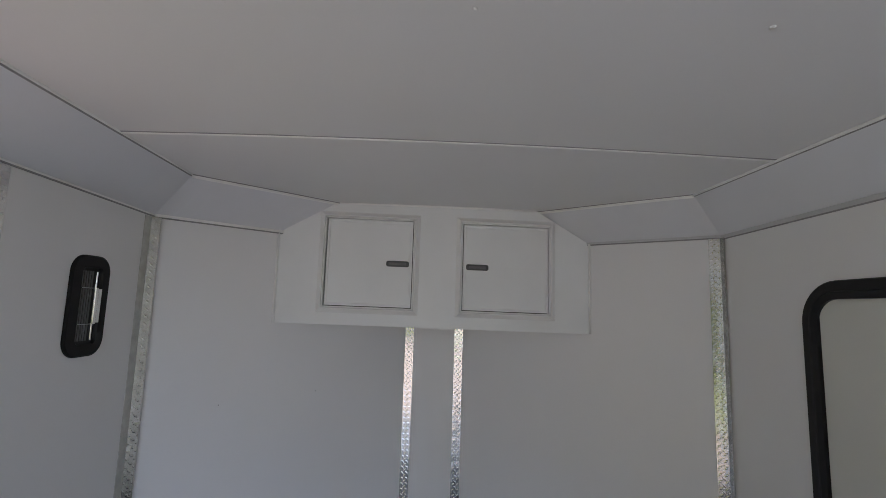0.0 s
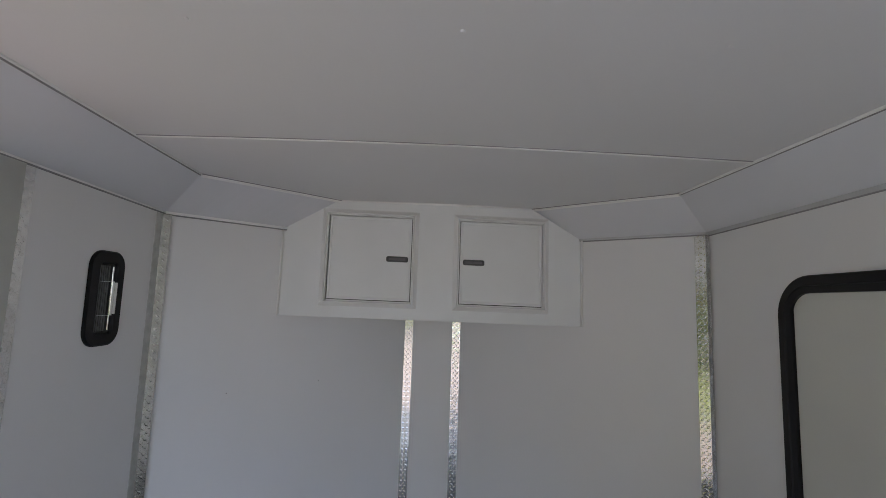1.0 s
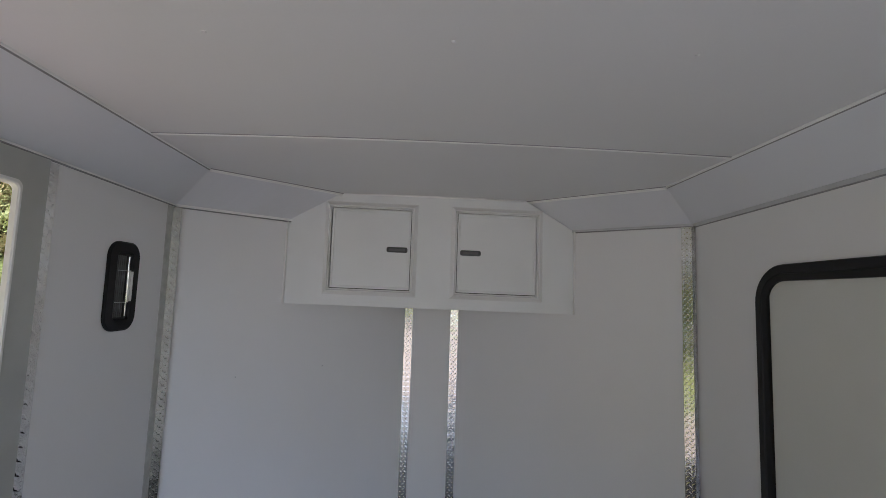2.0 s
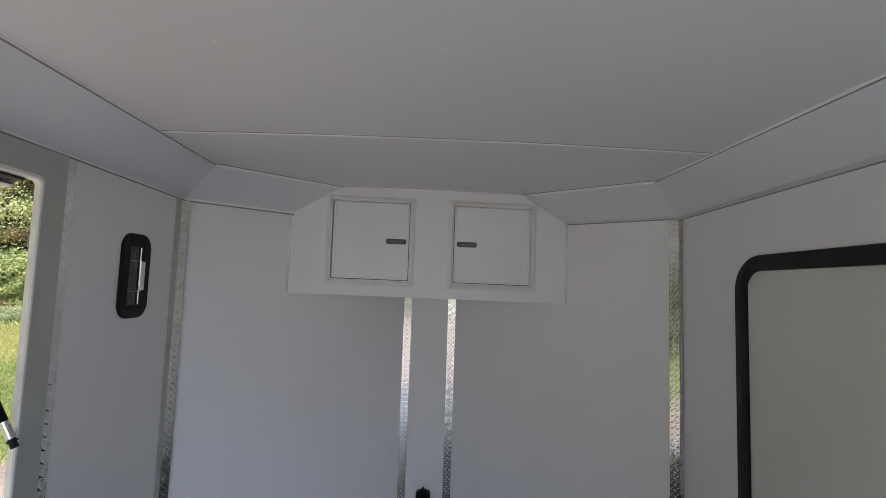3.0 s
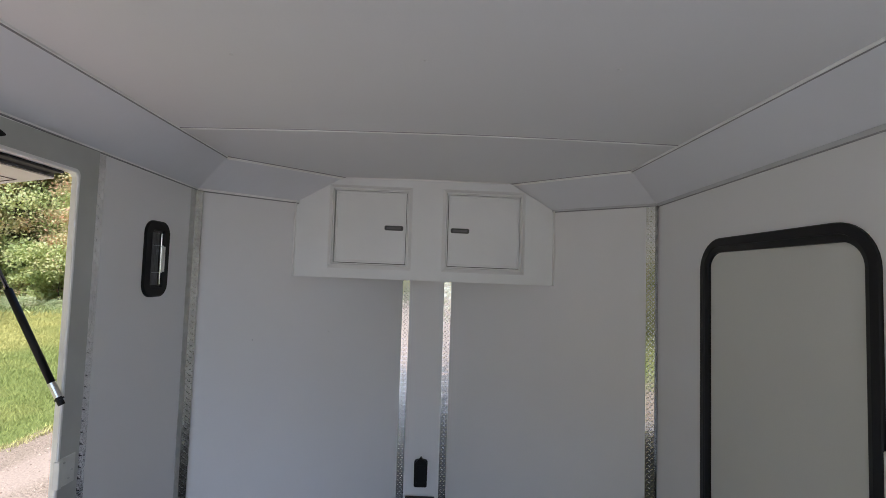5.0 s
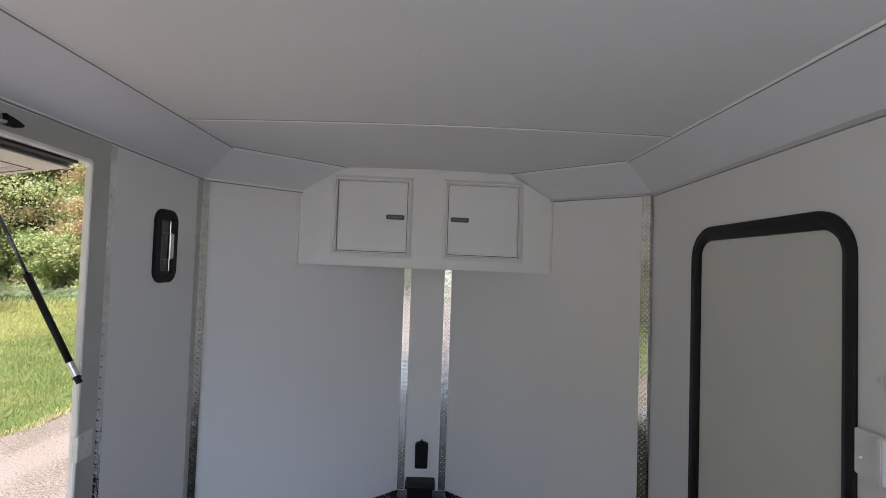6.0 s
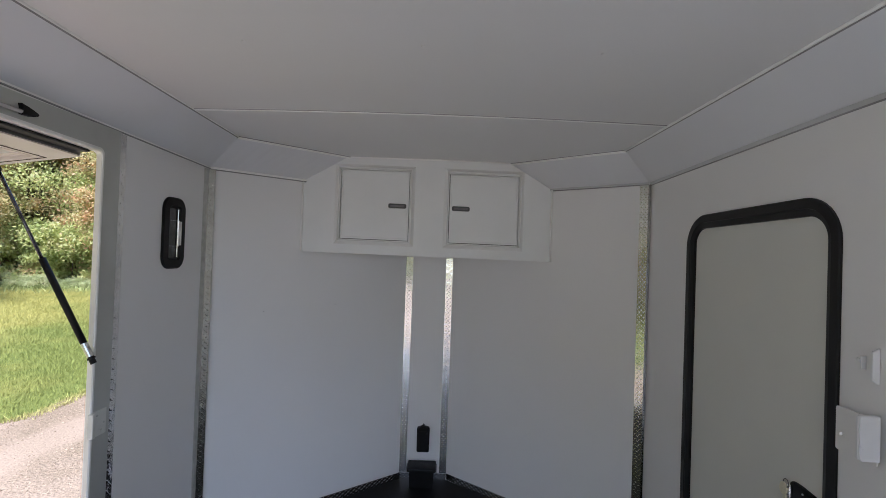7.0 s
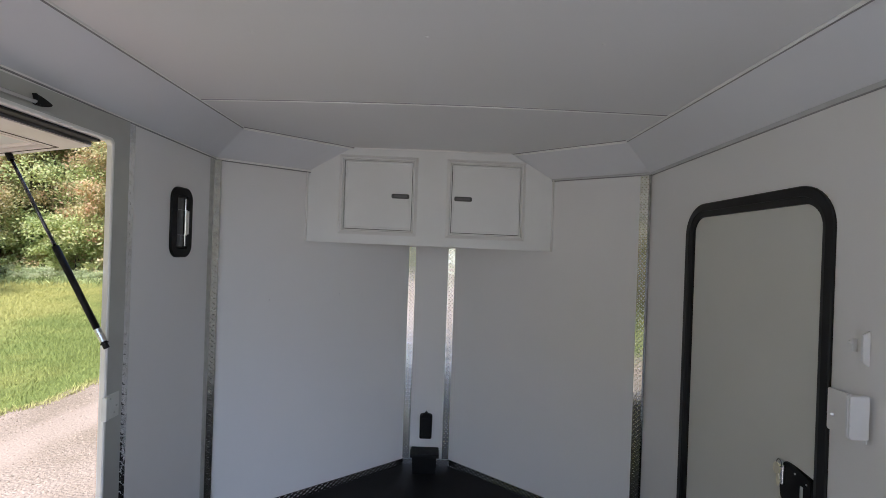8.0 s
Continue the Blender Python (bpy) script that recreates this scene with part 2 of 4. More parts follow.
DRY_GRASS = material("dry_grass", (0.44, 0.36, 0.17), 0.8, second=(0.26, 0.26, 0.075), scale=1.5, islands=0.4, spec=0.15)
WEEDS = material("tall_weeds", (0.27, 0.29, 0.12), 0.9, second=(0.14, 0.17, 0.055), scale=0.8, islands=0.45, spec=0.05)


for lawn in (GRASS, BLADES):
    lawn_dryness(lawn, -5.5, -13.0, 0.14)
wheel_tracks(GRAVEL, (-4.06, -2.45), 0.34)


# ---- building blocks ----
def mesh_of(bm, name, mat, smooth=False):
    bmesh.ops.recalc_face_normals(bm, faces=bm.faces[:])
    me = bpy.data.meshes.new(name)
    bm.to_mesh(me)
    bm.free()
    me.materials.append(mat)
    if smooth:
        me.shade_smooth()
    return me


def part(name, bm, mat, parent, label="", smooth=False):
    """One mesh as a part under a thing or a part; the coordinates are the world's."""
    ob = new(name, mesh_of(bm, name, mat, smooth))
    ob.parent = parent
    ob.matrix_parent_inverse = parent_matrix(parent).inverted()
    return tagged(ob, label) if label else ob


def parent_matrix(ob):
    m = ob.matrix_basis.copy()
    while ob.parent:
        m = ob.parent.matrix_basis @ ob.matrix_parent_inverse @ m
        ob = ob.parent
    return m


def thing(name, place, label, category, group=""):
    ob = new(name)
    ob.empty_display_size = 0.1
    ob.location = place
    return tagged(ob, label, category, group)


def structure(name, bm, mat, label="", category="", smooth=False):
    return tagged(new(name, mesh_of(bm, name, mat, smooth)), label, category, "", "structure")


def box(bm, x0, x1, y0, y1, z0, z1, bevel=0.0, segments=2):
    r = bmesh.ops.create_cube(bm, size=1.0)
    vs = r["verts"]
    for v in vs:
        v.co = Vector((x0 + (v.co.x + 0.5) * (x1 - x0), y0 + (v.co.y + 0.5) * (y1 - y0), z0 + (v.co.z + 0.5) * (z1 - z0)))
    if bevel:
        es = list({e for v in vs for e in v.link_edges})
        bmesh.ops.bevel(bm, geom=es, offset=bevel, segments=segments, affect="EDGES", profile=0.5)


def prism(bm, loop, shift):
    """A closed solid from a loop of points and a shift along which it is drawn out."""
    shift = Vector(shift)
    a = [bm.verts.new(p) for p in loop]
    b = [bm.verts.new(Vector(p) + shift) for p in loop]
    n = len(loop)
    bm.faces.new(a)
    bm.faces.new(b[::-1])
    for i in range(n):
        bm.faces.new((a[i], b[i], b[(i + 1) % n], a[(i + 1) % n]))


def skin(bm, rings, cap=True, closed=False):
    """Faces between successive loops of equal length."""
    vs = [[bm.verts.new(p) for p in ring] for ring in rings]
    n = len(vs[0])
    pairs = list(zip(vs, vs[1:])) + ([(vs[-1], vs[0])] if closed else [])
    for a, b in pairs:
        for i in range(n):
            bm.faces.new((a[i], a[(i + 1) % n], b[(i + 1) % n], b[i]))
    if cap and not closed:
        bm.faces.new(vs[0][::-1])
        bm.faces.new(vs[-1])


def rod(bm, a, b, r0, r1=None, n=12):
    a, b = Vector(a), Vector(b)
    r1 = r0 if r1 is None else r1
    d = (b - a).normalized()
    u = d.orthogonal().normalized()
    w = d.cross(u)
    ring = lambda p, r: [p + r * (u * math.cos(2 * math.pi * i / n) + w * math.sin(2 * math.pi * i / n)) for i in range(n)]
    skin(bm, [ring(a, r0), ring(b, r1)])


def tube(bm, pts, r, n=8):
    """A round bead along a line of points that all run much the same way."""
    pts = [Vector(p) for p in pts]
    d = (pts[-1] - pts[0]).normalized()
    u = d.orthogonal().normalized()
    w = d.cross(u)
    skin(bm, [[p + r * (u * math.cos(2 * math.pi * i / n) + w * math.sin(2 * math.pi * i / n)) for i in range(n)] for p in pts])


def rounded(y0, y1, z0, z1, r, n=8, low_r=None):
    """Points (y, z) of a rectangle with rounded corners."""
    lr = r if low_r is None else low_r
    pts = []
    for cy, cz, a0, rr in ((y1 - r, z1 - r, 0, r), (y0 + r, z1 - r, 90, r), (y0 + lr, z0 + lr, 180, lr), (y1 - lr, z0 + lr, 270, lr)):
        for i in range(n + 1):
            a = radians(a0 + 90 * i / n)
            pts.append((cy + rr * math.cos(a), cz + rr * math.sin(a)))
    return pts


def diamond_sheet(bm, origin, along, across, normal, length, width, thick=0.0018, step=0.0150, height=0.0006, cols=0, rope=False, fat=0.36):
    """Tread plate: a thin sheet with raised lozenges, row by row leaning left and right by turns (rope: all one way)."""
    o, a, c, n = Vector(origin), Vector(along).normalized(), Vector(across).normalized(), Vector(normal).normalized()
    prism(bm, [o, o + a * length, o + a * length + c * width, o + c * width], n * thick)
    cols = cols or max(1, round(width / (2 * step)))
    q = width / (2 * cols)
    rows = int(length / step)
    hl, hw = 0.88 * step, fat * step
    for i in range(rows):
        odd = i % 2
        # the outermost lozenges of the odd rows are cut off by the strip's edges
        for j in range(-odd, cols):
            cut = odd and j in (-1, cols - 1)
            along_at, across_at = (i + 0.5) * length / rows, q * (2 * j + 1 + odd)
            s = 1 if odd or rope else -1
            if cut:
                across_at += (0.30 if j < 0 else -0.30) * q
            mid = o + a * along_at + c * across_at + n * thick
            l = (a + c * s).normalized()
            w = (a * s - c).normalized()
            k = 0.42 if cut else 1.0
            rise = height * (0.6 if cut else 1.0)
            foot = [bm.verts.new(mid + v) for v in (-l * hl * k, -w * hw, l * hl * k, w * hw)]
            top = [bm.verts.new(mid + v * 0.42 + n * rise) for v in (-l * hl * k, -w * hw, l * hl * k, w * hw)]
            bm.faces.new(top)
            for u in range(4):
                bm.faces.new((foot[u], foot[(u + 1) % 4], top[(u + 1) % 4], top[u]))


# ---- plan of the trailer ----
W = 1.22            # half width inside
T = 0.05            # wall thickness
TH = 0.022          # thickness of the side wall with the hatch
BACK = -1.65         # rear end of the body
NOSE_Y = 2.05       # where the side walls meet the slanted nose walls
TIP_X, TIP_Y = 0.172, 2.885   # the narrow flat tip of the nose
Z_LOW = 2.105       # top of side walls
CX = -0.006         # middle of the nose
HATCH_Y0, HATCH_Y1, HATCH_Z0, HATCH_Z1 = -0.45, 1.235, 0.03, 1.99


def header(bm):
    """The hatch's header climbs slightly towards the rear."""
    for v in bm.verts:
        if v.co.z > 1.5:
            v.co.z += 0.022 * (HATCH_Y1 - v.co.y)


def wall_top(y):
    return 2.105 - 0.017 * max(0.0, y - 0.8)


def ceiling_z(x):
    return 2.230 + 0.014 * (1 - min(1.0, abs(x) / 1.03) ** 2)


# floor
bm = bmesh.new()
prism(bm, [(-W - T, BACK, -0.08), (W + T, BACK, -0.08), (W + T, NOSE_Y, -0.08), (TIP_X, TIP_Y + T, -0.08), (-TIP_X, TIP_Y + T, -0.08), (-W - T, NOSE_Y, -0.08)], (0, 0, 0.08))
structure("floor", bm, FLOOR, "black rubber-coated trailer floor", "floor")

# plain skirt between the floor and the ground
bm = bmesh.new()
prism(bm, [(-W + 0.1, BACK + 0.1, -0.522), (W - 0.1, BACK + 0.1, -0.522), (W - 0.1, NOSE_Y - 0.1, -0.522), (TIP_X, TIP_Y - 0.2, -0.522), (-TIP_X, TIP_Y - 0.2, -0.522), (-W + 0.1, NOSE_Y - 0.1, -0.522)], (0, 0, 0.440))
structure("chassis", bm, RUBBER, "dark plain underbody of the trailer", "chassis")

# side walls with their openings
bm = bmesh.new()
xo, xi = -W - TH, -W
box(bm, xo, xi, BACK, HATCH_Y0, 0, Z_LOW)
prism(bm, [(xo, HATCH_Y0, HATCH_Z1 + 0.022 * (HATCH_Y1 - HATCH_Y0)), (xo, HATCH_Y1 + 0.021, HATCH_Z1), (xo, HATCH_Y1 + 0.021, Z_LOW), (xo, HATCH_Y0, Z_LOW)], (xi - xo, 0, 0))
box(bm, xo, xi, HATCH_Y0, HATCH_Y1 + 0.021, 0, HATCH_Z0)
box(bm, xo, xi, HATCH_Y1 + 0.021, NOSE_Y, 0, Z_LOW)
structure("wall_left", bm, WALL, "smooth white side wall with a large hatch opening", "wall")

DOOR_Y0, DOOR_Y1, DOOR_Z1 = 0.808, 1.627, 1.861
IN = 0.036
bm = bmesh.new()
xi, xo = W, W + T
box(bm, xi, xo, BACK, DOOR_Y0 + IN, 0, Z_LOW)
box(bm, xi, xo, DOOR_Y0 + IN, DOOR_Y1 - IN, DOOR_Z1 - IN, Z_LOW)
box(bm, xi, xo, DOOR_Y0 + IN, DOOR_Y1 - IN, 0, 0.05)
box(bm, xi, xo, DOOR_Y1 - IN, NOSE_Y, 0, Z_LOW)
structure("wall_right", bm, WALL, "smooth white side wall with a side door", "wall")

# slanted nose walls and the flat tip
for s, name in ((-1, "wall_nose_left"), (1, "wall_nose_right")):
    bm = bmesh.new()
    p, q = Vector((s * W, NOSE_Y, 0)), Vector((s * TIP_X + CX, TIP_Y, 0))
    out = Vector((s * (TIP_Y - NOSE_Y), W - TIP_X, 0)).normalized() * T
    prism(bm, [p, q, q + out, p + out], (0, 0, Z_LOW + 0.1))
    structure(name, bm, WALL, "smooth white slanted wall of the wedge-shaped nose", "wall")
bm = bmesh.new()
box(bm, -TIP_X + CX, TIP_X + CX, TIP_Y, TIP_Y + T, 0, Z_LOW + 0.1)
structure("wall_tip", bm, WALL, "narrow white wall at the tip of the nose", "wall")

# ceiling in two panels, sloping gently to the nose
COVE_X = {-1: 1.005, 1: 1.031}
bm = bmesh.new()
xs = [-W + 2 * W * k / 16 for k in range(17)]
for y0, y1 in ((BACK, 1.468), (1.472, TIP_Y)):
    arch = [(x, y0, ceiling_z(x)) for x in xs]
    prism(bm, arch + [(W, y0, 2.285), (-W, y0, 2.285)], (0, y1 - y0, 0))
structure("ceiling", bm, CEILING, "white panelled trailer ceiling, slightly crowned", "ceiling", False)
bm = bmesh.new()
prism(bm, [(-W - T, BACK, 2.30), (W + T, BACK, 2.30), (W + T, NOSE_Y, 2.30), (TIP_X, TIP_Y + T, 2.30), (-TIP_X, TIP_Y + T, 2.30), (-W - T, NOSE_Y, 2.30)], (0, 0, 0.03))
for s in (-1, 1):
    box(bm, s * (W + 0.002), s * (W + T), BACK, NOSE_Y, Z_LOW + 0.002, 2.30)
    p, q = Vector((s * W, NOSE_Y, Z_LOW + 0.101)), Vector((s * TIP_X, TIP_Y, Z_LOW + 0.101))
    out = Vector((s * (TIP_Y - NOSE_Y), W - TIP_X, 0)).normalized() * T
    prism(bm, [p, q, q + out, p + out], (0, 0, 0.094))
box(bm, -TIP_X, TIP_X, TIP_Y, TIP_Y + T, Z_LOW + 0.101, 2.30)
structure("roof", bm, SHELL, "pale metal trailer roof", "roof")

# sloping coves between walls and ceiling
slope = Vector((0.52, 0.493, 0)).normalized()
run = Vector((W - TIP_X, TIP_Y - NOSE_Y, 0)).normalized()
for s, name in ((-1, "cove_left"), (1, "cove_right")):
    bm = bmesh.new()
    ys = [BACK + (1.927 - BACK) * k / 24 for k in range(25)]
    wy = [BACK + (NOSE_Y - BACK) * k / 24 for k in range(25)]
    low = [Vector((s * (W + 0.0), y, wall_top(y))) for y in wy]
    high = [Vector((s * (COVE_X[s] + (0.026 * (y - 1.47) if s < 0 else 0.0)), y, 2.2298)) for y in ys]
    up = Vector((s * 0.006, 0, 0.006))
    skin(bm, [[a, b, b + up, a + up] for a, b in zip(low, high)])
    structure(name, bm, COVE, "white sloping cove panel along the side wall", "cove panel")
    bm = bmesh.new()
    l0, h0 = low[-1], high[-1]
    tops = [h0 + Vector((-s * slope.x, slope.y, 0)) * 0.074 * k for k in range(11)]
    tops = [Vector((p.x, p.y, p.z + (ceiling_z(p.x) - ceiling_z(h0.x)))) for p in tops]
    feet = [l0 + Vector((-s * run.x, run.y, 0)) * 0.062 * k for k in range(11)]
    back = Vector((s * 0.003, 0.005, 0.006))
    skin(bm, [[a, b, b + back, a + back] for a, b in zip(feet, tops)])
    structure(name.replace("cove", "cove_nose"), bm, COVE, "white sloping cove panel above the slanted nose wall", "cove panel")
    # slim bead mouldings along the joints
    bm = bmesh.new()
    tube(bm, high, 0.0036 if s < 0 else 0.0060, n=10)
    drop = Vector((0, 0, -0.004))
    tube(bm, [p + drop * 1.6 for p in tops], 0.0068, n=10)
    # grey rods drawn as the shadow gap beside the beads
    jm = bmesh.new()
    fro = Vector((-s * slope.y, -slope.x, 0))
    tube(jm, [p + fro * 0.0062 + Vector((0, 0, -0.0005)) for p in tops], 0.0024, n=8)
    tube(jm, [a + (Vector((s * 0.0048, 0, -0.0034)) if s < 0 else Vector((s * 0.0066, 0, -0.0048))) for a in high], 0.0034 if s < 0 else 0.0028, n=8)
    structure("shadow_line_ceiling", jm, GAP_GREY, "thin grey line standing for the shadow beside the moulding", "joint", True)
    structure("trim_ceiling", bm, TRIM, "slim white bead moulding along the ceiling joint", "moulding", True)
    bm = bmesh.new()
    deep = 0.0 if s < 0 else 0.009
    skin(bm, [[a + Vector(v) for v in ((0, 0, 0.002), (-s * 0.0035, 0, -0.001), (-s * 0.0035, 0, -0.006 - deep), (-s * 0.0015, 0, -0.0085 - deep), (0, 0, -0.0085 - deep))] for a in low])
    # grey rods put in as the shadow line under the wall moulding
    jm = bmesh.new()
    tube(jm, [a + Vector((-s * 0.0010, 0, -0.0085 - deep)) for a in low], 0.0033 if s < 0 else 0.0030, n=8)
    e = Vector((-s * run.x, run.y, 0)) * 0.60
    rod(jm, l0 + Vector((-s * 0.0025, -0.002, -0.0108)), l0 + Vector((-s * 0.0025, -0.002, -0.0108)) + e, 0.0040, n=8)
    structure("shadow_line_wall", jm, GAP_GREY, "thin grey line standing for the shadow under the wall moulding", "joint", True)
    inn = Vector((-s * run.y, -run.x, 0))
    prism(bm, [l0 + Vector((0, 0, 0.004)), l0 + inn * 0.009 + Vector((0, 0, 0.002)), l0 + inn * 0.009 - Vector((0, 0, 0.008)), l0 - Vector((0, 0, 0.011))], e)
    # the right one uses the copy greyed for shade
    structure("trim_wall", bm, TRIM if s < 0 else MOULD_SHADED, "slim white moulding along the top of the wall", "moulding")
bm = bmesh.new()
span = [x for x in xs if -1.0 < x < 1.0]
span = [-COVE_X[-1]] + span + [COVE_X[1]]
skin(bm, [[(x, 1.4685, ceiling_z(x) + 0.001), (x, 1.4695, ceiling_z(x) - 0.0035), (x, 1.4745, ceiling_z(x) - 0.0045), (x, 1.477, ceiling_z(x) + 0.001)] for x in span])
structure("trim_seam", bm, TRIM, "slim white seam moulding across the ceiling", "moulding")
# flat grey strip in place of the shadow beside the seam
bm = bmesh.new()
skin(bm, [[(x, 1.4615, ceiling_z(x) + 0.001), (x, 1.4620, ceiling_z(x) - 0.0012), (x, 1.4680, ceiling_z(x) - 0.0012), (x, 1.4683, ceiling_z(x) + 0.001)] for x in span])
structure("shadow_line_seam", bm, GAP_GREY, "thin grey line standing for the shadow beside the seam moulding", "joint")

# rear end: a plain frame round the open rear
bm = bmesh.new()
for s in (-1, 1):
    box(bm, s * (W - 0.05), s * (W + T), BACK - 0.06, BACK - 0.001, 0, 2.30)
box(bm, -W + 0.05, W - 0.05, BACK - 0.06, BACK - 0.001, 2.20, 2.30)
structure("wall_rear", bm, WALL, "white rear frame round the open back of the trailer", "wall")

ramp = thing("ramp_door", (0, BACK - 0.07, 0), "grey ramp door lowered to the gravel behind the trailer", "ramp")
bm = bmesh.new()
prism(bm, [(-W + 0.12, BACK - 0.07, -0.005), (-W + 0.12, BACK - 2.15, -0.50), (-W + 0.12, BACK - 2.16, -0.455), (-W + 0.12, BACK - 0.07, 0.045)], (2 * W - 0.24, 0, 0))
part("panel", bm, RAMP, ramp)

# ---- tread plate trims ----
bm = bmesh.new()
diamond_sheet(bm, (-TIP_X + CX + 0.0003, TIP_Y - 0.002, 0.05), (0, 0, 1), (1, 0, 0), (0, -1, 0), 1.572, 0.050)
structure("trim_tip_left", bm, PLATE, "bright diamond-plate strip at the tip of the nose", "metal trim")
bm = bmesh.new()
diamond_sheet(bm, (TIP_X + CX - 0.002, TIP_Y - 0.002, 0.05), (0, 0, 1), (-1, -0.035, 0), (0.035, -1, 0), 1.572, 0.050)
structure("trim_tip_right", bm, PLATE_DENTED, "bright diamond-plate strip at the tip of the nose", "metal trim")
for s, name in ((-1, "trim_corner_left"), (1, "trim_corner_right")):
    bm = bmesh.new()
    inw = Vector((-s * run.y, -run.x, 0))
    base = Vector((s * W, NOSE_Y, 0.06)) + Vector((-s * 0.004, -0.002, 0))
    tall = wall_top(NOSE_Y) - 0.073
    if s < 0:
        # this one stands a little proud of the corner, on a packing strip
        fold, slant = Vector((-W + 0.002, NOSE_Y - 0.022, 0.06)), Vector((run.x, run.y, 0))
        end = fold + slant * 0.036
        prism(bm, [fold, end, end - inw * 0.0155, Vector((-W + 0.001, NOSE_Y - 0.001, 0.06))], (0, 0, tall))
        diamond_sheet(bm, fold, (0, 0, 1), slant, inw, tall, 0.036, step=0.0150, height=0.00045)
        fm = bmesh.new()
        prism(fm, [fold + Vector((x, y, 0)) for x, y in ((-0.0015, -0.0005), (-0.0015, -0.043), (0.0003, -0.043), (0.0008, -0.0005))], (0, 0, tall))
        structure("trim_corner_flange", fm, FLANGE, "dull flat flange of the corner strip on the side wall", "metal trim")
    else:
        diamond_sheet(bm, base, (0, 0, 1), (-run.x, run.y, 0), inw, tall, 0.046, step=0.0140, height=0.00045)
        diamond_sheet(bm, base, (0, 0, 1), (0, -1, 0), (-1, 0, 0), tall, 0.029, height=0.0001)
    # both strips use plate darkened to dim what it mirrors
    structure(name, bm, PLATE_DULL_DIM if s < 0 else PLATE_DIM, "diamond-plate angle strip over the corner of the nose", "metal trim")
    # kick strip along the foot of the nose wall
    bm = bmesh.new()
    foot = Vector((s * W, NOSE_Y, -0.006)) + inw * 0.001
    diamond_sheet(bm, foot, (-s * run.x, run.y, 0), Vector((0, 0, 1)) + inw * 0.09, inw - Vector((0, 0, 0.09)), (Vector((s * W, NOSE_Y, 0)) - Vector((s * TIP_X + CX, TIP_Y, 0))).length, 0.055, step=0.0200, height=0.0020, cols=2, rope=True, fat=0.42)
    structure(name.replace("corner", "kick"), bm, PLATE_KICK, "diamond-plate kick strip along the foot of the wall", "metal trim")
bm = bmesh.new()
diamond_sheet(bm, (-TIP_X + CX + 0.003, TIP_Y - 0.004, 0.002), (1, 0, 0), (0, 0, 1), (0, -1, 0), 2 * TIP_X - 0.006, 0.046)
structure("trim_kick_tip", bm, PLATE, "short diamond-plate kick strip at the nose tip", "metal trim")

# hatch surround on the side wall: tread plate strip below a flat flange
bm = bmesh.new()
diamond_sheet(bm, (-W + 0.0005, 1.315, 0.03), (0, 0, 1), (0, 1, 0), (1, 0, 0), wall_top(1.33) - 0.045, 0.055, step=0.0205, height=0.0012)
structure("trim_hatch", bm, PLATE_DENTED, "diamond-plate strip beside the hatch opening", "metal trim")
bm = bmesh.new()
y0, y1, z0, z1 = HATCH_Y1 + 0.004, 1.332, HATCH_Z1 + 0.004, wall_top(1.0) - 0.016
prism(bm, [(-W + 0.0005, y, z) for y, z in ((y0, 0.02), (y1, 0.02), (y1, z1), (HATCH_Y0, z1), (HATCH_Y0, z0 + 0.022 * (HATCH_Y1 - HATCH_Y0)), (y0, z0))], (0.0055, 0, 0))
structure("trim_flange", bm, FLAT_METAL, "flat pale metal flange round the hatch opening", "metal trim")
bm = bmesh.new()
loop = rounded(HATCH_Y0, HATCH_Y1, HATCH_Z0, HATCH_Z1, 0.02)
inner = rounded(HATCH_Y0 + 0.004, HATCH_Y1 - 0.004, HATCH_Z0 + 0.004, HATCH_Z1 - 0.004, 0.018)
flare = rounded(HATCH_Y0 + 0.004, HATCH_Y1 + 0.013, HATCH_Z0 + 0.004, HATCH_Z1 - 0.004, 0.018)
edge = rounded(HATCH_Y0, HATCH_Y1 + 0.019, HATCH_Z0, HATCH_Z1, 0.02)
lip = rounded(HATCH_Y0 - 0.009, HATCH_Y1 + 0.008, HATCH_Z0 - 0.009, HATCH_Z1 + 0.009, 0.022)
X = lambda pts, x: [(x, y, z) for y, z in pts]
skin(bm, [X(lip, -W + 0.002), X(lip, -W + 0.009), X(loop, -W + 0.010), X(inner, -W + 0.006), X(flare, -W - TH - 0.003), X(edge, -W - TH - 0.003)], cap=False, closed=True)
header(bm)
structure("frame_hatch", bm, JAMB, "pale metal jamb frame of the hatch opening", "frame")
bm = bmesh.new()
box(bm, -W - TH - 0.055, -W - TH + 0.006, HATCH_Y0 + 0.01, HATCH_Y1 - 0.030, HATCH_Z1 - 0.014, HATCH_Z1 - 0.0045, 0.004)
header(bm)
structure("seal_hatch", bm, RUBBER, "black rubber seal under the hatch header", "seal")

# added strip, out of view: closes the hinge gap to direct sun
bm = bmesh.new()
box(bm, -W - TH - 0.080, -W - TH - 0.0005, HATCH_Y0, HATCH_Y1 + 0.02, HATCH_Z1 + 0.034, HATCH_Z1 + 0.040, 0.001, 1)
header(bm)
structure("trim_sun_stop", bm, SHELL, "pale metal strip added over the hatch hinge to stop sunlight", "metal trim")

# ---- hatch, swung up and held by a gas strut ----
hinge = Vector((-W - TH - 0.05, 0, HATCH_Z1 + 0.012))
DROP = radians(8.0)
hx, hz = Vector((-math.cos(DROP), 0, -math.sin(DROP))), Vector((-math.sin(DROP), 0, math.cos(DROP)))
HY0, HY1, HL = HATCH_Y0 + 0.01, HATCH_Y1 - 0.012, 1.92
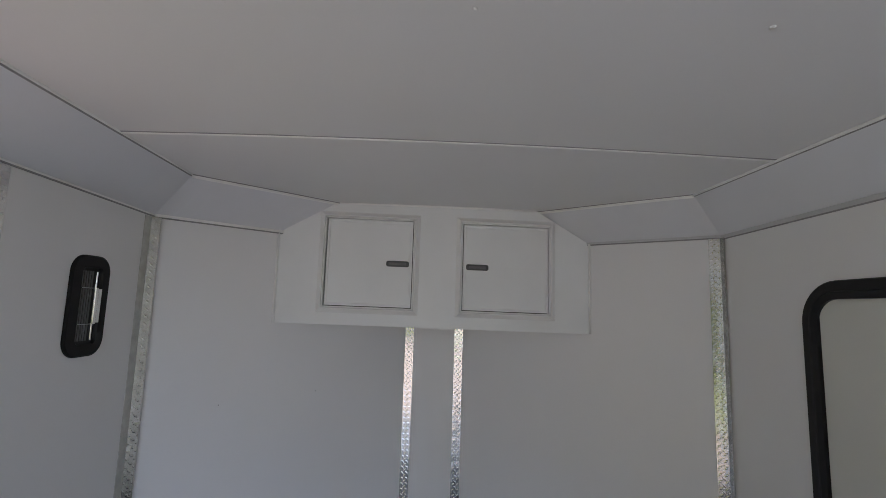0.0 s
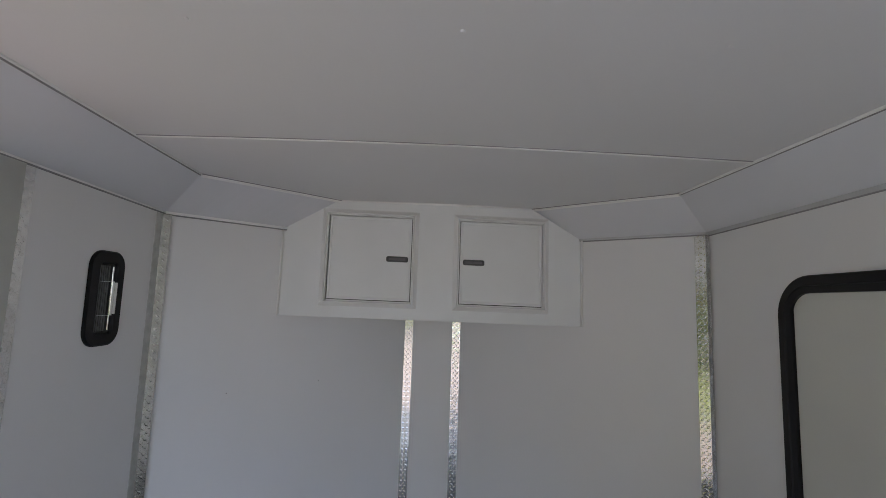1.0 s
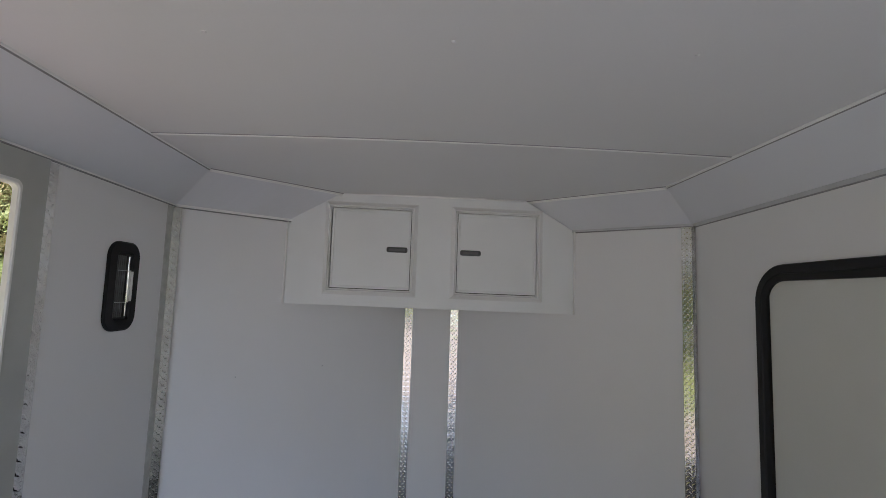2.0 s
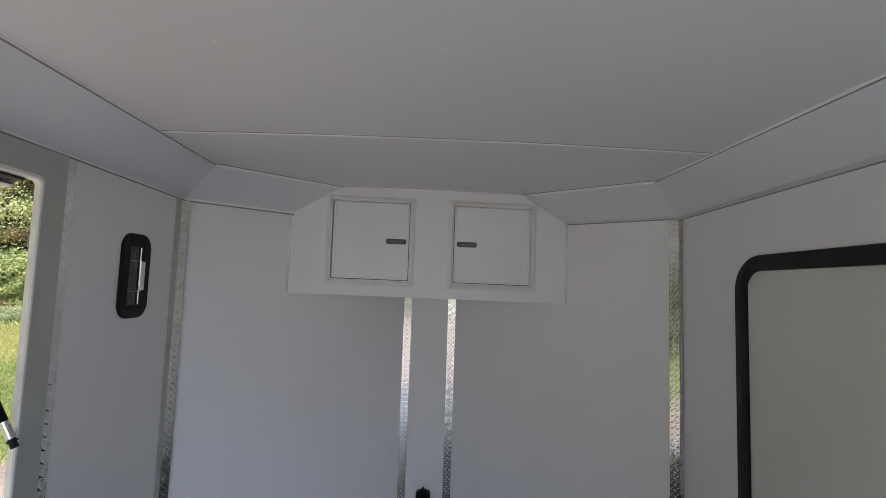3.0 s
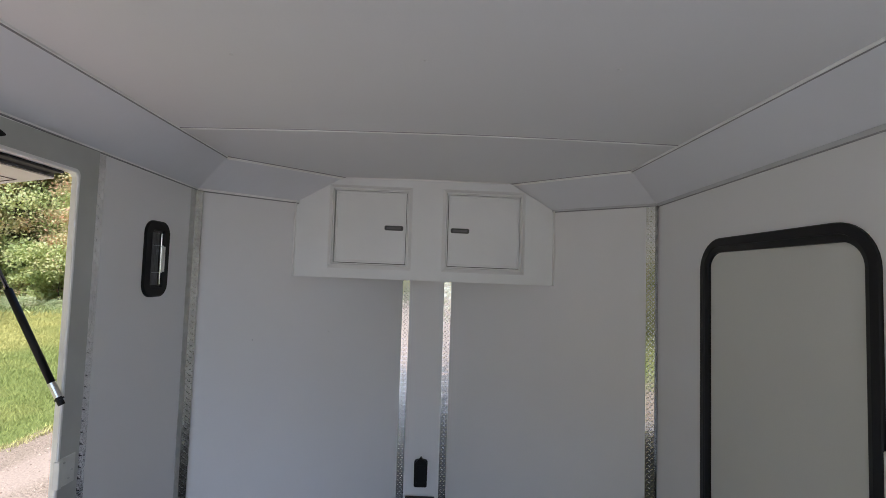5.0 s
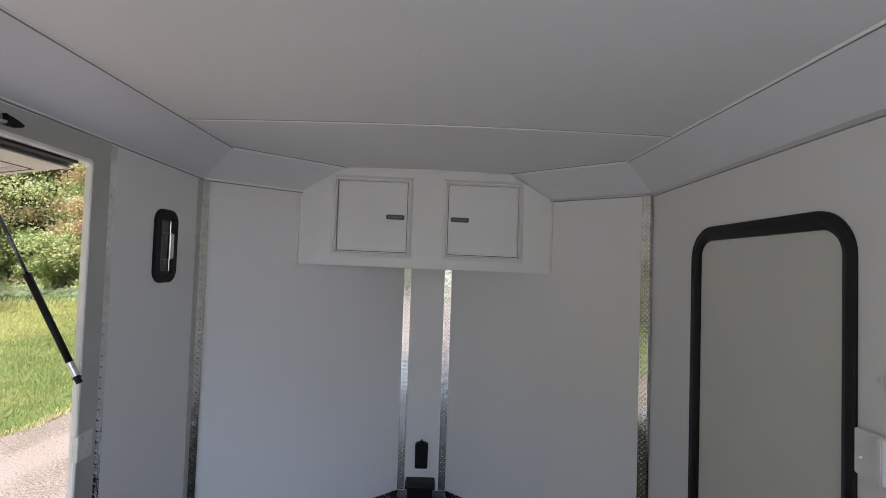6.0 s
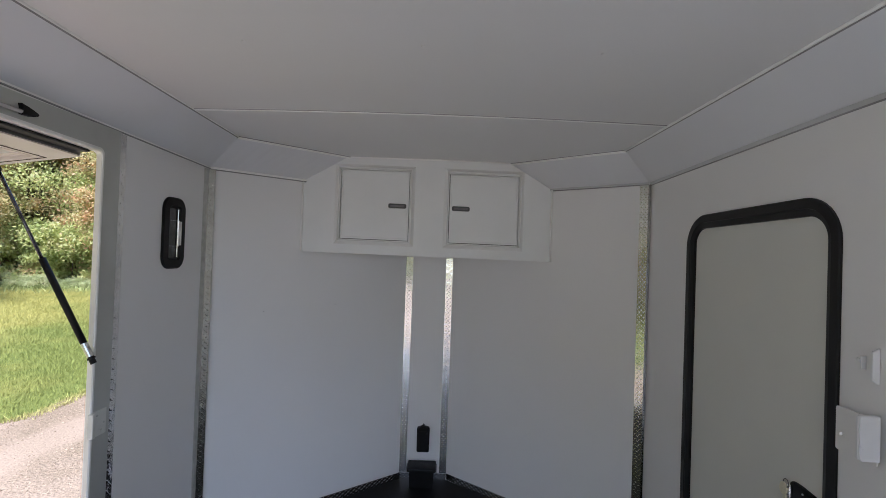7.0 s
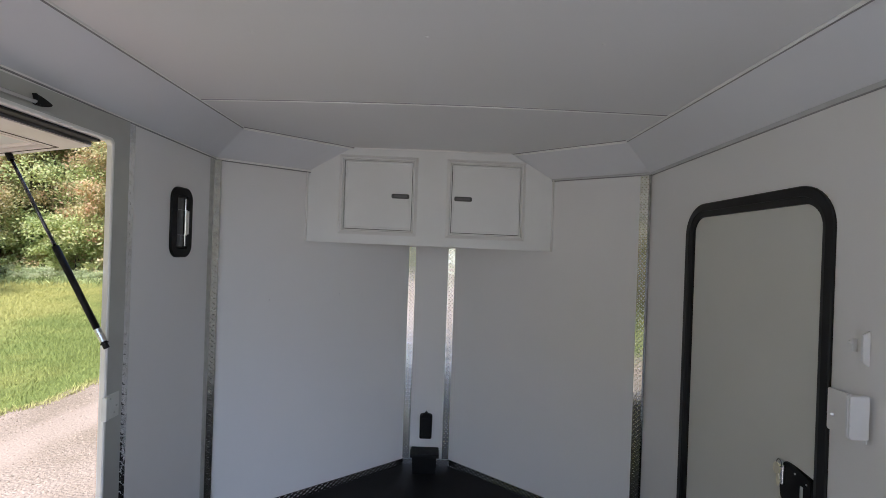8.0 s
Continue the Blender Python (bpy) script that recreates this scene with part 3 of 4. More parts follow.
hatch = thing("hatch_door", hinge, "white side hatch door swung up and out on its top hinge", "hatch")


def hatch_at(u, y, v):
    return hinge + hx * u + hz * v + Vector((0, y, 0.022 * (HATCH_Y1 - y)))


def hatch_box(bm, u0, u1, y0, y1, v0, v1):
    prism(bm, [hatch_at(u0, y0, v0), hatch_at(u1, y0, v0), hatch_at(u1, y1, v0), hatch_at(u0, y1, v0)], hz * (v1 - v0))


bm = bmesh.new()
hatch_box(bm, 0.0, HL, HY0, HY1, -0.022, 0.02)
part("panel", bm, HATCH_SKIN, hatch, "pale inner skin")
bm = bmesh.new()
RW = 0.12
hatch_box(bm, 0.0, RW, HY0, HY1, -0.040, -0.0225)
part("rail", bm, HATCH_RAIL, hatch)
bm = bmesh.new()
hatch_box(bm, HL - RW, HL, HY0, HY1, -0.040, -0.0225)
part("rail", bm, HATCH_RAIL, hatch)
for y0, y1 in ((HY0, HY0 + 0.05), (HY1 - 0.05, HY1)):
    bm = bmesh.new()
    hatch_box(bm, RW + 0.001, HL - RW - 0.001, y0, y1, -0.040, -0.0225)
    part("rail", bm, HATCH_RAIL, hatch)
bm = bmesh.new()
hatch_box(bm, RW + 0.026, HL - RW - 0.012, HY1 - 0.075, HY1 - 0.062, -0.032, -0.0225)
hatch_box(bm, RW + 0.026, RW + 0.040, HY0 + 0.062, HY1 - 0.0755, -0.032, -0.0225)
part("bead", bm, HATCH_RAIL, hatch)
for k, (u, e) in enumerate(((RW - 0.020, 0.030), (RW + 0.014, 0.052))):
    bm = bmesh.new()
    v0, v1 = ((-0.0415, -0.0402), (-0.0240, -0.0226))[k]
    hatch_box(bm, u, u + 0.005, HY0 + e, HY1 - e, v0, v1)
    hatch_box(bm, u + 0.0051, HL - RW, HY1 - e - 0.005, HY1 - e, v0, v1)
    part("seal", bm, SEAL, hatch, "brown rubber seal")
bm = bmesh.new()
rod(bm, hatch_at(-0.012, HY0, 0.005), hatch_at(-0.012, HY1, 0.005), 0.012, n=10)
part("hinge", bm, RUBBER, hatch, "black hinge cover")
# dark strip over the rail's end face, painting its shade
bm = bmesh.new()
hatch_box(bm, -0.0045, -0.0005, HY0, HY1 - 0.004, -0.036, -0.008)
part("edge_shade_strip", bm, EDGE_SHADE, hatch, "dark grey strip standing for shade along the hinge edge")

lo, hi = Vector((-1.205, 1.213, 1.215)), Vector((-1.574, 1.200, 1.908))
d = (hi - lo).normalized()
strut = thing("gas_strut", lo, "black gas strut holding the raised hatch door open", "gas strut")
bm = bmesh.new()
rod(bm, lo + d * 0.059, lo + d * 0.41, 0.0115, n=16)
part("cylinder", bm, BLACK, strut, smooth=True)
bm = bmesh.new()
rod(bm, lo + d * 0.41, hi, 0.0058, n=12)
part("piston_rod", bm, ROD, strut, smooth=True)
bm = bmesh.new()
rod(bm, lo + d * 0.006, lo + d * 0.060, 0.0118, 0.0125, n=16)
part("collar", bm, STRUT_METAL, strut, "bright metal collar")
bm = bmesh.new()
rod(bm, lo - d * 0.022, lo + d * 0.007, 0.0102, n=16)
rod(bm, lo - d * 0.004, lo + d * 0.002, 0.0140, n=16)
rod(bm, lo, lo + Vector((-0.018, 0.012, 0)), 0.004, n=8)
part("end_fitting", bm, BLACK, strut)
bm = bmesh.new()
rod(bm, hi - d * 0.012, hi + d * 0.016, 0.011, n=14)
rod(bm, hi, hi + Vector((0, -0.004, 0.035)), 0.005, n=8)
part("end_fitting", bm, BLACK, strut)

# strike plate on the flange
plate = thing("strike_plate", (-W, 1.25, 0.91), "small pale latch strike plate on the hatch flange", "strike plate")
bm = bmesh.new()
box(bm, -W + 0.0055, -W + 0.010, 1.243, 1.312, 0.905, 1.003, 0.0015)
part("plate", bm, ZINC, plate)
bm = bmesh.new()
box(bm, -W + 0.0005, -W + 0.022, 1.226, 1.2425, 0.908, 1.000, 0.003)
part("lip", bm, ZINC, plate)
for y, z in ((1.262, 0.985), (1.297, 0.950), (1.285, 0.925)):
    bm = bmesh.new()
    rod(bm, (-W + 0.010, y, z), (-W + 0.0125, y, z), 0.0045, 0.0035, n=8)
    part("screw", bm, FLAT_METAL, plate)

# light bar above the hatch
bar = thing("light_bar", (-W, 0.93, 2.03), "slim white tube light with black end caps above the hatch", "light bar")
bm = bmesh.new()
rod(bm, (-W + 0.016, -0.05, 2.030), (-W + 0.016, 0.893, 2.030), 0.0062, n=14)
part("tube", bm, TUBE, bar, smooth=True)
for y, s in ((0.880, 1), (-0.053, -1)):
    bm = bmesh.new()
    prism(bm, [(-W + 0.0055, y + s * v, z) for v, z in ((0.002, 2.056), (0.022, 2.050), (0.044, 2.044), (0.061, 2.039), (0.065, 2.033), (0.054, 2.027), (0.040, 2.023), (0.010, 2.022), (0.003, 2.026), (0.012, 2.038))], (0.017, 0, 0))
    bmesh.ops.bevel(bm, geom=bm.edges[:], offset=0.002, segments=2, affect="EDGES")
    part("end_cap", bm, BLACK, bar)

# ---- flow-through vent on the side wall ----
VY, VZ = 1.719, 1.702
vent = thing("wall_vent", (-W, VY, VZ), "black rounded wall vent with grey louvres and a metal slide", "vent")
bm = bmesh.new()
o = rounded(VY - 0.091, VY + 0.091, VZ - 0.171, VZ + 0.171, 0.058)
o2 = rounded(VY - 0.085, VY + 0.085, VZ - 0.165, VZ + 0.165, 0.053)
i2 = rounded(VY - 0.047, VY + 0.051, VZ - 0.131, VZ + 0.131, 0.018)
i1 = rounded(VY - 0.043, VY + 0.047, VZ - 0.125, VZ + 0.125, 0.014)
skin(bm, [X(o, -W + 0.0005), X(o, -W + 0.007), X(o2, -W + 0.011), X(i2, -W + 0.011), X(i1, -W + 0.002), X(i1, -W + 0.0005)], cap=False, closed=True)
part("bezel", bm, BLACK, vent)
bm = bmesh.new()
box(bm, -W + 0.0006, -W + 0.0015, VY - 0.043, VY + 0.047, VZ - 0.125, VZ + 0.125)
part("backing", bm, RUBBER, vent)
for k in range(5):
    bm = bmesh.new()
    y = VY - 0.037 + k * 0.0115
    prism(bm, [(-W + 0.0018, y - 0.001, VZ - 0.118), (-W + 0.0018, y + 0.003, VZ - 0.118), (-W + 0.0085, y - 0.0012, VZ - 0.118), (-W + 0.0085, y - 0.0030, VZ - 0.118)], (0, 0, 0.236))
    part("louvre", bm, GREY_SLAT, vent)
for z in (VZ - 0.062, VZ + 0.060):
    bm = bmesh.new()
    box(bm, -W + 0.0092, -W + 0.0122, VY - 0.044, VY + 0.036, z - 0.0014, z + 0.0014, 0.0006, 1)
    part("crossbar", bm, CHROME, vent)
bm = bmesh.new()
box(bm, -W + 0.0096, -W + 0.0135, VY + 0.017, VY + 0.024, VZ - 0.116, VZ + 0.116, 0.0015)
part("slide", bm, CHROME, vent, "bright metal slide rail")
bm = bmesh.new()
box(bm, -W + 0.0137, -W + 0.0185, VY + 0.014, VY + 0.028, VZ - 0.062, VZ + 0.062, 0.002)
box(bm, -W + 0.0137, -W + 0.0175, VY + 0.0295, VY + 0.046, VZ - 0.058, VZ + 0.058, 0.002)
box(bm, -W + 0.0137, -W + 0.0150, VY + 0.0275, VY + 0.0300, VZ - 0.056, VZ + 0.056)
part("tab", bm, CHROME, vent, "bright metal pull tab")

# ---- side door ----
door = thing("entry_door", (W, DOOR_Y0 + 0.4, 0.05), "off-white trailer side door, shut, in a black rounded frame", "door")
bm = bmesh.new()
z0 = 0.03
ring = lambda g, x, r: [(x, y, z) for y, z in rounded(DOOR_Y0 + g, DOOR_Y1 - g, z0 + g, DOOR_Z1 - g * 1.18, r, 10, low_r=min(r, 0.1))]
skin(bm, [ring(0.0, W - 0.0005, 0.138), ring(0.0, W - 0.008, 0.138), ring(0.003, W - 0.011, 0.134), ring(0.028, W - 0.011, 0.106), ring(0.0295, W - 0.007, 0.104),
          ring(0.032, W - 0.007, 0.093), ring(0.049, W - 0.002, 0.077), ring(0.050, W + 0.011, 0.076), ring(0.037, W + 0.011, 0.088), ring(0.037, W - 0.0005, 0.088)], cap=False, closed=True)
for v in bm.verts:
    if v.co.z > 1.0:
        v.co.z -= 0.007 * (v.co.y - DOOR_Y0)      # hangs a little low at the hinge side
part("frame", bm, BLACK_TRIM, door, "black moulded frame")
bm = bmesh.new()
box(bm, W + 0.0075, W + 0.045, DOOR_Y0 + 0.052, DOOR_Y1 - 0.052, z0 + 0.052, DOOR_Z1 - 0.052, 0.002)
leaf = part("leaf", bm, DOORSKIN, door)

lock = thing("door_lock", (W, 0.93, 0.90), "black door lock plate with keys hanging in it", "lock")
bm = bmesh.new()
LX = W + 0.018
prism(bm, [(LX, y, z) for y, z in ((0.990, 0.842), (0.990, 0.868), (0.984, 0.948), (0.977, 0.960), (0.962, 0.962), (0.935, 0.961), (0.862, 0.951), (0.862, 0.790), (0.940, 0.812), (0.978, 0.828))], (-0.022, 0, 0))
bmesh.ops.bevel(bm, geom=bm.edges[:], offset=0.004, segments=2, affect="EDGES")
body = part("body", bm, BLACK, lock)
bm = bmesh.new()
box(bm, LX - 0.0245, LX - 0.0215, 0.892, 0.903, 0.876, 0.916, 0.0008, 1)
part("slot", bm, FLAT_METAL, body, "pale slot")
for y, z in ((0.926, 0.942), (0.880, 0.930)):
    bm = bmesh.new()
    rod(bm, (LX - 0.0215, y, z), (LX - 0.0240, y, z), 0.0035, 0.0028, n=8)
    part("screw", bm, FLAT_METAL, body)
bm = bmesh.new()
box(bm, LX - 0.034, LX - 0.0225, 0.964, 0.986, 0.886, 0.950, 0.003)
part("lever", bm, CHROME, lock, "bright metal lever")
bm = bmesh.new()
skin(bm, [[(x, 0.988 + r * math.cos(a) - 0.10 * (r * math.sin(a)), 0.932 + 1.3 * r * math.sin(a)) for a in [2 * math.pi * k / 16 for k in range(16)]] for x, r in ((LX - 0.0345, 0.0155), (LX - 0.037, 0.0160), (LX - 0.038, 0.0140))])
prism(bm, [(LX - 0.0345, y, z) for y, z in ((0.989, 0.914), (0.978, 0.914), (0.975, 0.890), (0.978, 0.876), (0.984, 0.880), (0.985, 0.886), (0.988, 0.892))], (-0.0025, 0, 0))
part("key", bm, BRASS, lock, "worn brass key")
bm = bmesh.new()
n = 14
tor = []
for i in range(n):
    a = 2 * math.pi * i / n
    c = Vector((LX - 0.036, 0.977 + 0.011 * math.cos(a), 0.953 + 0.013 * math.sin(a)))
    tor.append([c + 0.0016 * (Vector((0, math.cos(a), math.sin(a))) * math.cos(b) + Vector((1, 0, 0)) * math.sin(b)) for b in (0, 1.57, 3.14, 4.71)])
skin(bm, tor, cap=False, closed=True)
part("key_ring", bm, DARK_GREY, lock)

# door hold-back: a plate with a projecting catch
hold = thing("door_holder", (W, 0.75, 1.185), "white door hold-back catch on an off-white mounting plate", "door holder")
bm = bmesh.new()
prism(bm, [(W - 0.0115, y, z) for y, z in rounded(0.678, 0.801, 1.138, 1.258, 0.006, 4)], (-0.004, 0, 0))
part("plate", bm, WALL, hold, "off-white mounting plate")
for name, y0, thick, g in (("catch", 0.6725, 0.0075, 0.0), ("cover", 0.6680, 0.0040, 0.0012)):
    bm = bmesh.new()
    prism(bm, [(x, y0, z) for x, z in ((W - 0.016, 1.154 + g), (W - 0.058, 1.154 + g), (W - 0.067 + g, 1.159), (W - 0.070 + g, 1.166), (W - 0.070 + g, 1.267), (W - 0.067 + g, 1.271 - g), (W - 0.016, 1.271 - g))], (0, thick, 0))
    bmesh.ops.bevel(bm, geom=bm.edges[:], offset=0.0010, segments=1, affect="EDGES")
    part(name, bm, WHITE_PLASTIC, hold, "white plastic projecting catch")
bm = bmesh.new()
rod(bm, (W - 0.0155, 0.782, 1.183), (W - 0.024, 0.774, 1.187), 0.0045, 0.004, n=10)
part("screw", bm, CHROME, hold)

hook = thing("wall_bracket", (W, 0.70, 1.39), "small white bracket with a peg beside it on the wall", "bracket")
bm = bmesh.new()
prism(bm, [(W - 0.0005, y, z) for y, z in rounded(0.686, 0.738, 1.384, 1.410, 0.004, 4)], (-0.0008, 0, 0))
part("plate", bm, WALL, hook)
bm = bmesh.new()
box(bm, W - 0.015, W - 0.0012, 0.727, 0.732, 1.376, 1.412, 0.001, 1)
rod(bm, (W - 0.008, 0.733, 1.398), (W - 0.008, 0.747, 1.400), 0.0065, 0.0050, n=8)
part("peg", bm, WHITE_PLASTIC, hook)
bm = bmesh.new()
prism(bm, [(W - 0.0015, 0.688, 1.344), (W - 0.021, 0.688, 1.355), (W - 0.021, 0.688, 1.429), (W - 0.0015, 0.688, 1.440)], (0, 0.008, 0))
bmesh.ops.bevel(bm, geom=bm.edges[:], offset=0.0012, segments=1, affect="EDGES")
part("fin", bm, WHITE_PLASTIC, hook)

# ---- nose cabinet ----
CY, CX2, LEAN_Z = 2.412, -0.014, -0.0085
TOP, BOT = 2.246, 1.628


def lean(bm):
    for v in bm.verts:
        v.co.z += LEAN_Z * (v.co.x - CX2)
        v.co.y += 0.016 * (v.co.x - 0.765)     # hung very slightly askew


HW = 0.795          # half width where it meets the slanted walls
cabinet = thing("nose_cabinet", (CX2, CY, BOT), "white overhead cabinet with two square doors in the nose", "cabinet")
LX0, LX1, DZ0, DZ1 = -0.5705, -0.1370, 1.7195, 2.1570     # left door opening
RX0, RX1 = 0.1140, 0.5535
bm = bmesh.new()


def slab(pts):
    prism(bm, [(x, CY, z) for x, z in pts], (0, 0.018, 0))


TX = 0.500          # half width along the ceiling
edge_z = lambda x: TOP - (abs(x - CX2) - TX) * (TOP - 2.074) / (HW - TX)
slab([(CX2 - HW, BOT), (LX0, BOT), (LX0, edge_z(LX0)), (CX2 - HW, 2.074)])
slab([(LX0, BOT), (LX1, BOT), (LX1, DZ0), (LX0, DZ0)])
slab([(LX0, DZ1), (LX1, DZ1), (LX1, TOP), (CX2 - TX, TOP), (LX0, edge_z(LX0))])
slab([(LX1, BOT), (RX0, BOT), (RX0, TOP), (LX1, TOP)])
slab([(RX0, BOT), (RX1, BOT), (RX1, DZ0), (RX0, DZ0)])
slab([(RX0, DZ1), (RX1, DZ1), (RX1, edge_z(RX1)), (CX2 + TX, TOP), (RX0, TOP)])
slab([(RX1, BOT), (CX2 + HW, BOT), (CX2 + HW, 2.074), (RX1, edge_z(RX1))])
bmesh.ops.remove_doubles(bm, verts=bm.verts[:], dist=1e-5)
lean(bm)
part("front_panel", bm, CABINET, cabinet)
bm = bmesh.new()
prism(bm, [(CX2 - HW, CY + 0.018, BOT), (CX2 + HW, CY + 0.018, BOT), (CX + TIP_X, TIP_Y, BOT), (CX - TIP_X, TIP_Y, BOT)], (0, 0, 0.015))
lean(bm)
part("bottom_panel", bm, CABINET, cabinet)
# unseen black sheet added inside so that the door gaps look shaded
bm = bmesh.new()
box(bm, LX0 - 0.05, RX1 + 0.05, CY + 0.10, CY + 0.11, DZ0 - 0.04, DZ1 + 0.02)
lean(bm)
part("dark_gap_backing", bm, RUBBER, cabinet)
for x0, x1, hx0 in ((LX0, LX1, -0.268), (RX0, RX1, 0.132)):
    # mitred picture-frame moulding
    bm = bmesh.new()
    rect = lambda g, y: [(x0 - g, y, DZ0 - g), (x1 + g, y, DZ0 - g), (x1 + g, y, DZ1 + g), (x0 - g, y, DZ1 + g)]
    skin(bm, [rect(0.033, CY - 0.0003), rect(0.032, CY - 0.0022), rect(0.029, CY - 0.0040), rect(0.016, CY - 0.0165), rect(0.013, CY - 0.0180), rect(0.010, CY - 0.0165), rect(0.006, CY - 0.0075), rect(0.0045, CY - 0.0095), rect(0.002, CY - 0.0095), rect(0.001, CY - 0.0075), rect(0.0005, CY - 0.0003)], cap=False, closed=True)
    lean(bm)
    part("door_frame", bm, FRAME, cabinet)
    g = 0.0032
    gl = 0.0058 if x0 < -0.3 else g          # the hinge gap of one door is wider
    bm = bmesh.new()
    rect2 = lambda k, y: [(x0 + gl + k, y, DZ0 + g + k), (x1 - g - k, y, DZ0 + g + k), (x1 - g - k, y, DZ1 - g - k), (x0 + gl + k, y, DZ1 - g - k)]
    skin(bm, [rect2(0.0, CY + 0.012), rect2(0.0, CY - 0.004), rect2(0.002, CY - 0.006), rect2(0.011, CY - 0.006), rect2(0.013, CY - 0.003), rect2(0.016, CY - 0.003)])
    lean(bm)
    dleaf = part("door", bm, CABINET, cabinet)
    bm = bmesh.new()
    zc = 1.9385
    oval = lambda k, y: [(xx, y, zz) for xx, zz in rounded(hx0 + k, hx0 + 0.113 - k, zc - 0.0145 + k, zc + 0.0145 - k, 0.010 - k * 0.5, 5)]
    skin(bm, [oval(0.0, CY - 0.0031), oval(0.0, CY - 0.0065), oval(0.002, CY - 0.0085), oval(0.005, CY - 0.0085), oval(0.0065, CY - 0.005)])
    lean(bm)
    part("handle", bm, DARK_GREY, dleaf, "dark grey recessed latch handle")
    bm = bmesh.new()
    box(bm, hx0 + 0.013, hx0 + 0.100, CY - 0.0062, CY - 0.0048, zc - 0.0065, zc + 0.0065, 0.0006, 1)
    lean(bm)
    part("latch", bm, LATCH, dleaf, "mid grey sliding latch")
# caulk bead where the cabinet meets the walls
for x, y in ((-0.804, 2.3805), (0.763, 2.4060)):
    bm = bmesh.new()
    dz = (x - CX2) * LEAN_Z
    rod(bm, (x, y, BOT + dz), (x, y, 2.083 + dz), 0.0062, n=8)
    part("sealant", bm, TRIM, cabinet, "", True)
bm = bmesh.new()
rod(bm, (CX2 - TX, CY - 0.013 - 0.001, ceiling_z(0.5) + 0.001), (CX2 + TX, CY - 0.004, ceiling_z(0.5) + 0.001), 0.0085, n=8)
part("sealant", bm, TRIM, cabinet, "", True)

# ---- small black things at the nose tip ----
sock = thing("wall_box", (-0.010, TIP_Y, 0.21), "small black plastic box with a peaked cap on the wall", "wall box")
bm = bmesh.new()
prism(bm, [(x, TIP_Y - 0.0005, z) for x, z in ((-0.055, 0.215), (-0.048, 0.208), (0.026, 0.208), (0.034, 0.215), (0.036, 0.372), (0.030, 0.384), (0.002, 0.392), (-0.010, 0.408), (-0.022, 0.392), (-0.050, 0.384), (-0.057, 0.372))], (0, -0.034, 0))
bmesh.ops.bevel(bm, geom=[e for e in bm.edges if all(v.co.y < TIP_Y - 0.03 for v in e.verts)], offset=0.006, segments=2, affect="EDGES")
part("body", bm, BLACK, sock)
bm = bmesh.new()
box(bm, -0.042, 0.021, TIP_Y - 0.039, TIP_Y - 0.0347, 0.235, 0.360, 0.002)
part("cover", bm, BLACK, sock)
for x, z in ((0.014, 0.345), (-0.035, 0.248)):
    bm = bmesh.new()
    rod(bm, (x, TIP_Y - 0.0390, z), (x, TIP_Y - 0.0415, z), 0.003, n=8)
    part("screw", bm, CHROME, sock)

tub = thing("storage_box", (-0.012, 2.80, 0.0), "black plastic box with an overhanging lid on the floor", "box")
bm = bmesh.new()
skin(bm, [[(-0.092, 2.745, 0.001), (0.070, 2.745, 0.001), (0.070, 2.868, 0.001), (-0.092, 2.868, 0.001)],
          [(-0.098, 2.738, 0.118), (0.076, 2.738, 0.118), (0.076, 2.868, 0.118), (-0.098, 2.868, 0.118)]])
part("body", bm, BLACK, tub)
bm = bmesh.new()
box(bm, -0.113, 0.090, 2.727, 2.876, 0.119, 0.143, 0.007)
part("lid", bm, BLACK, tub)
for x0, x1 in ((-0.118, -0.1135), (0.0905, 0.095)):
    bm = bmesh.new()
    box(bm, x0, x1, 2.775, 2.825, 0.100, 0.142, 0.001, 1)
    part("clip", bm, DARK_GREY, tub)

# ---- ceiling and wall screws ----
for x in (-0.518, 0.001, 0.524):
    z = ceiling_z(x)
    bm = bmesh.new()
    skin(bm, [[(x + r * math.cos(a), 0.826 + r * math.sin(a), z - h) for a in [2 * math.pi * i / 12 for i in range(12)]] for r, h in ((0.0055, 0.0), (0.0055, 0.0012), (0.003, 0.003))])
    tagged(new("ceiling_screw", mesh_of(bm, "ceiling_screw", CEILING)), "small white screw head in the ceiling", "screw", "ceiling screws")

for s, u, z in ((-1, 0.32, 1.27), (-1, 0.78, 1.29), (1, 0.62, 1.27)):
    p = Vector((s * W, NOSE_Y, z)) + Vector((-s * run.x, run.y, 0)) * u
    inw = Vector((-s * run.y, -run.x, 0))
    bm = bmesh.new()
    rod(bm, p - inw * 0.0005, p + inw * 0.0012, 0.0026, 0.0018, n=8)
    tagged(new("wall_rivet", mesh_of(bm, "wall_rivet", GAP_GREY)), "tiny grey rivet head in the white wall", "rivet", "wall rivets")

# ---- ground outside ----
GZ = -0.52
rng = np.random.default_rng(5)


def drive_edge(y):
    return -4.92 + 0.10 * math.sin(y * 0.9) + 0.07 * math.sin(y * 2.3 + 1) + 0.04 * math.sin(y * 5.1)


bm = bmesh.new()
R = 900.0
n = 48
c = bm.verts.new((0, 0, GZ))
rim = [bm.verts.new((R * math.cos(2 * math.pi * i / n), R * math.sin(2 * math.pi * i / n), GZ)) for i in range(n)]
for i in range(n):
    bm.faces.new((c, rim[i], rim[(i + 1) % n]))
structure("ground", bm, GRASS, "green lawn reaching to the trees", "lawn")
bm = bmesh.new()
ys = [-33 + 0.25 * i for i in range(332)]
lf = [bm.verts.new((drive_edge(y), y, GZ + 0.012)) for y in ys]
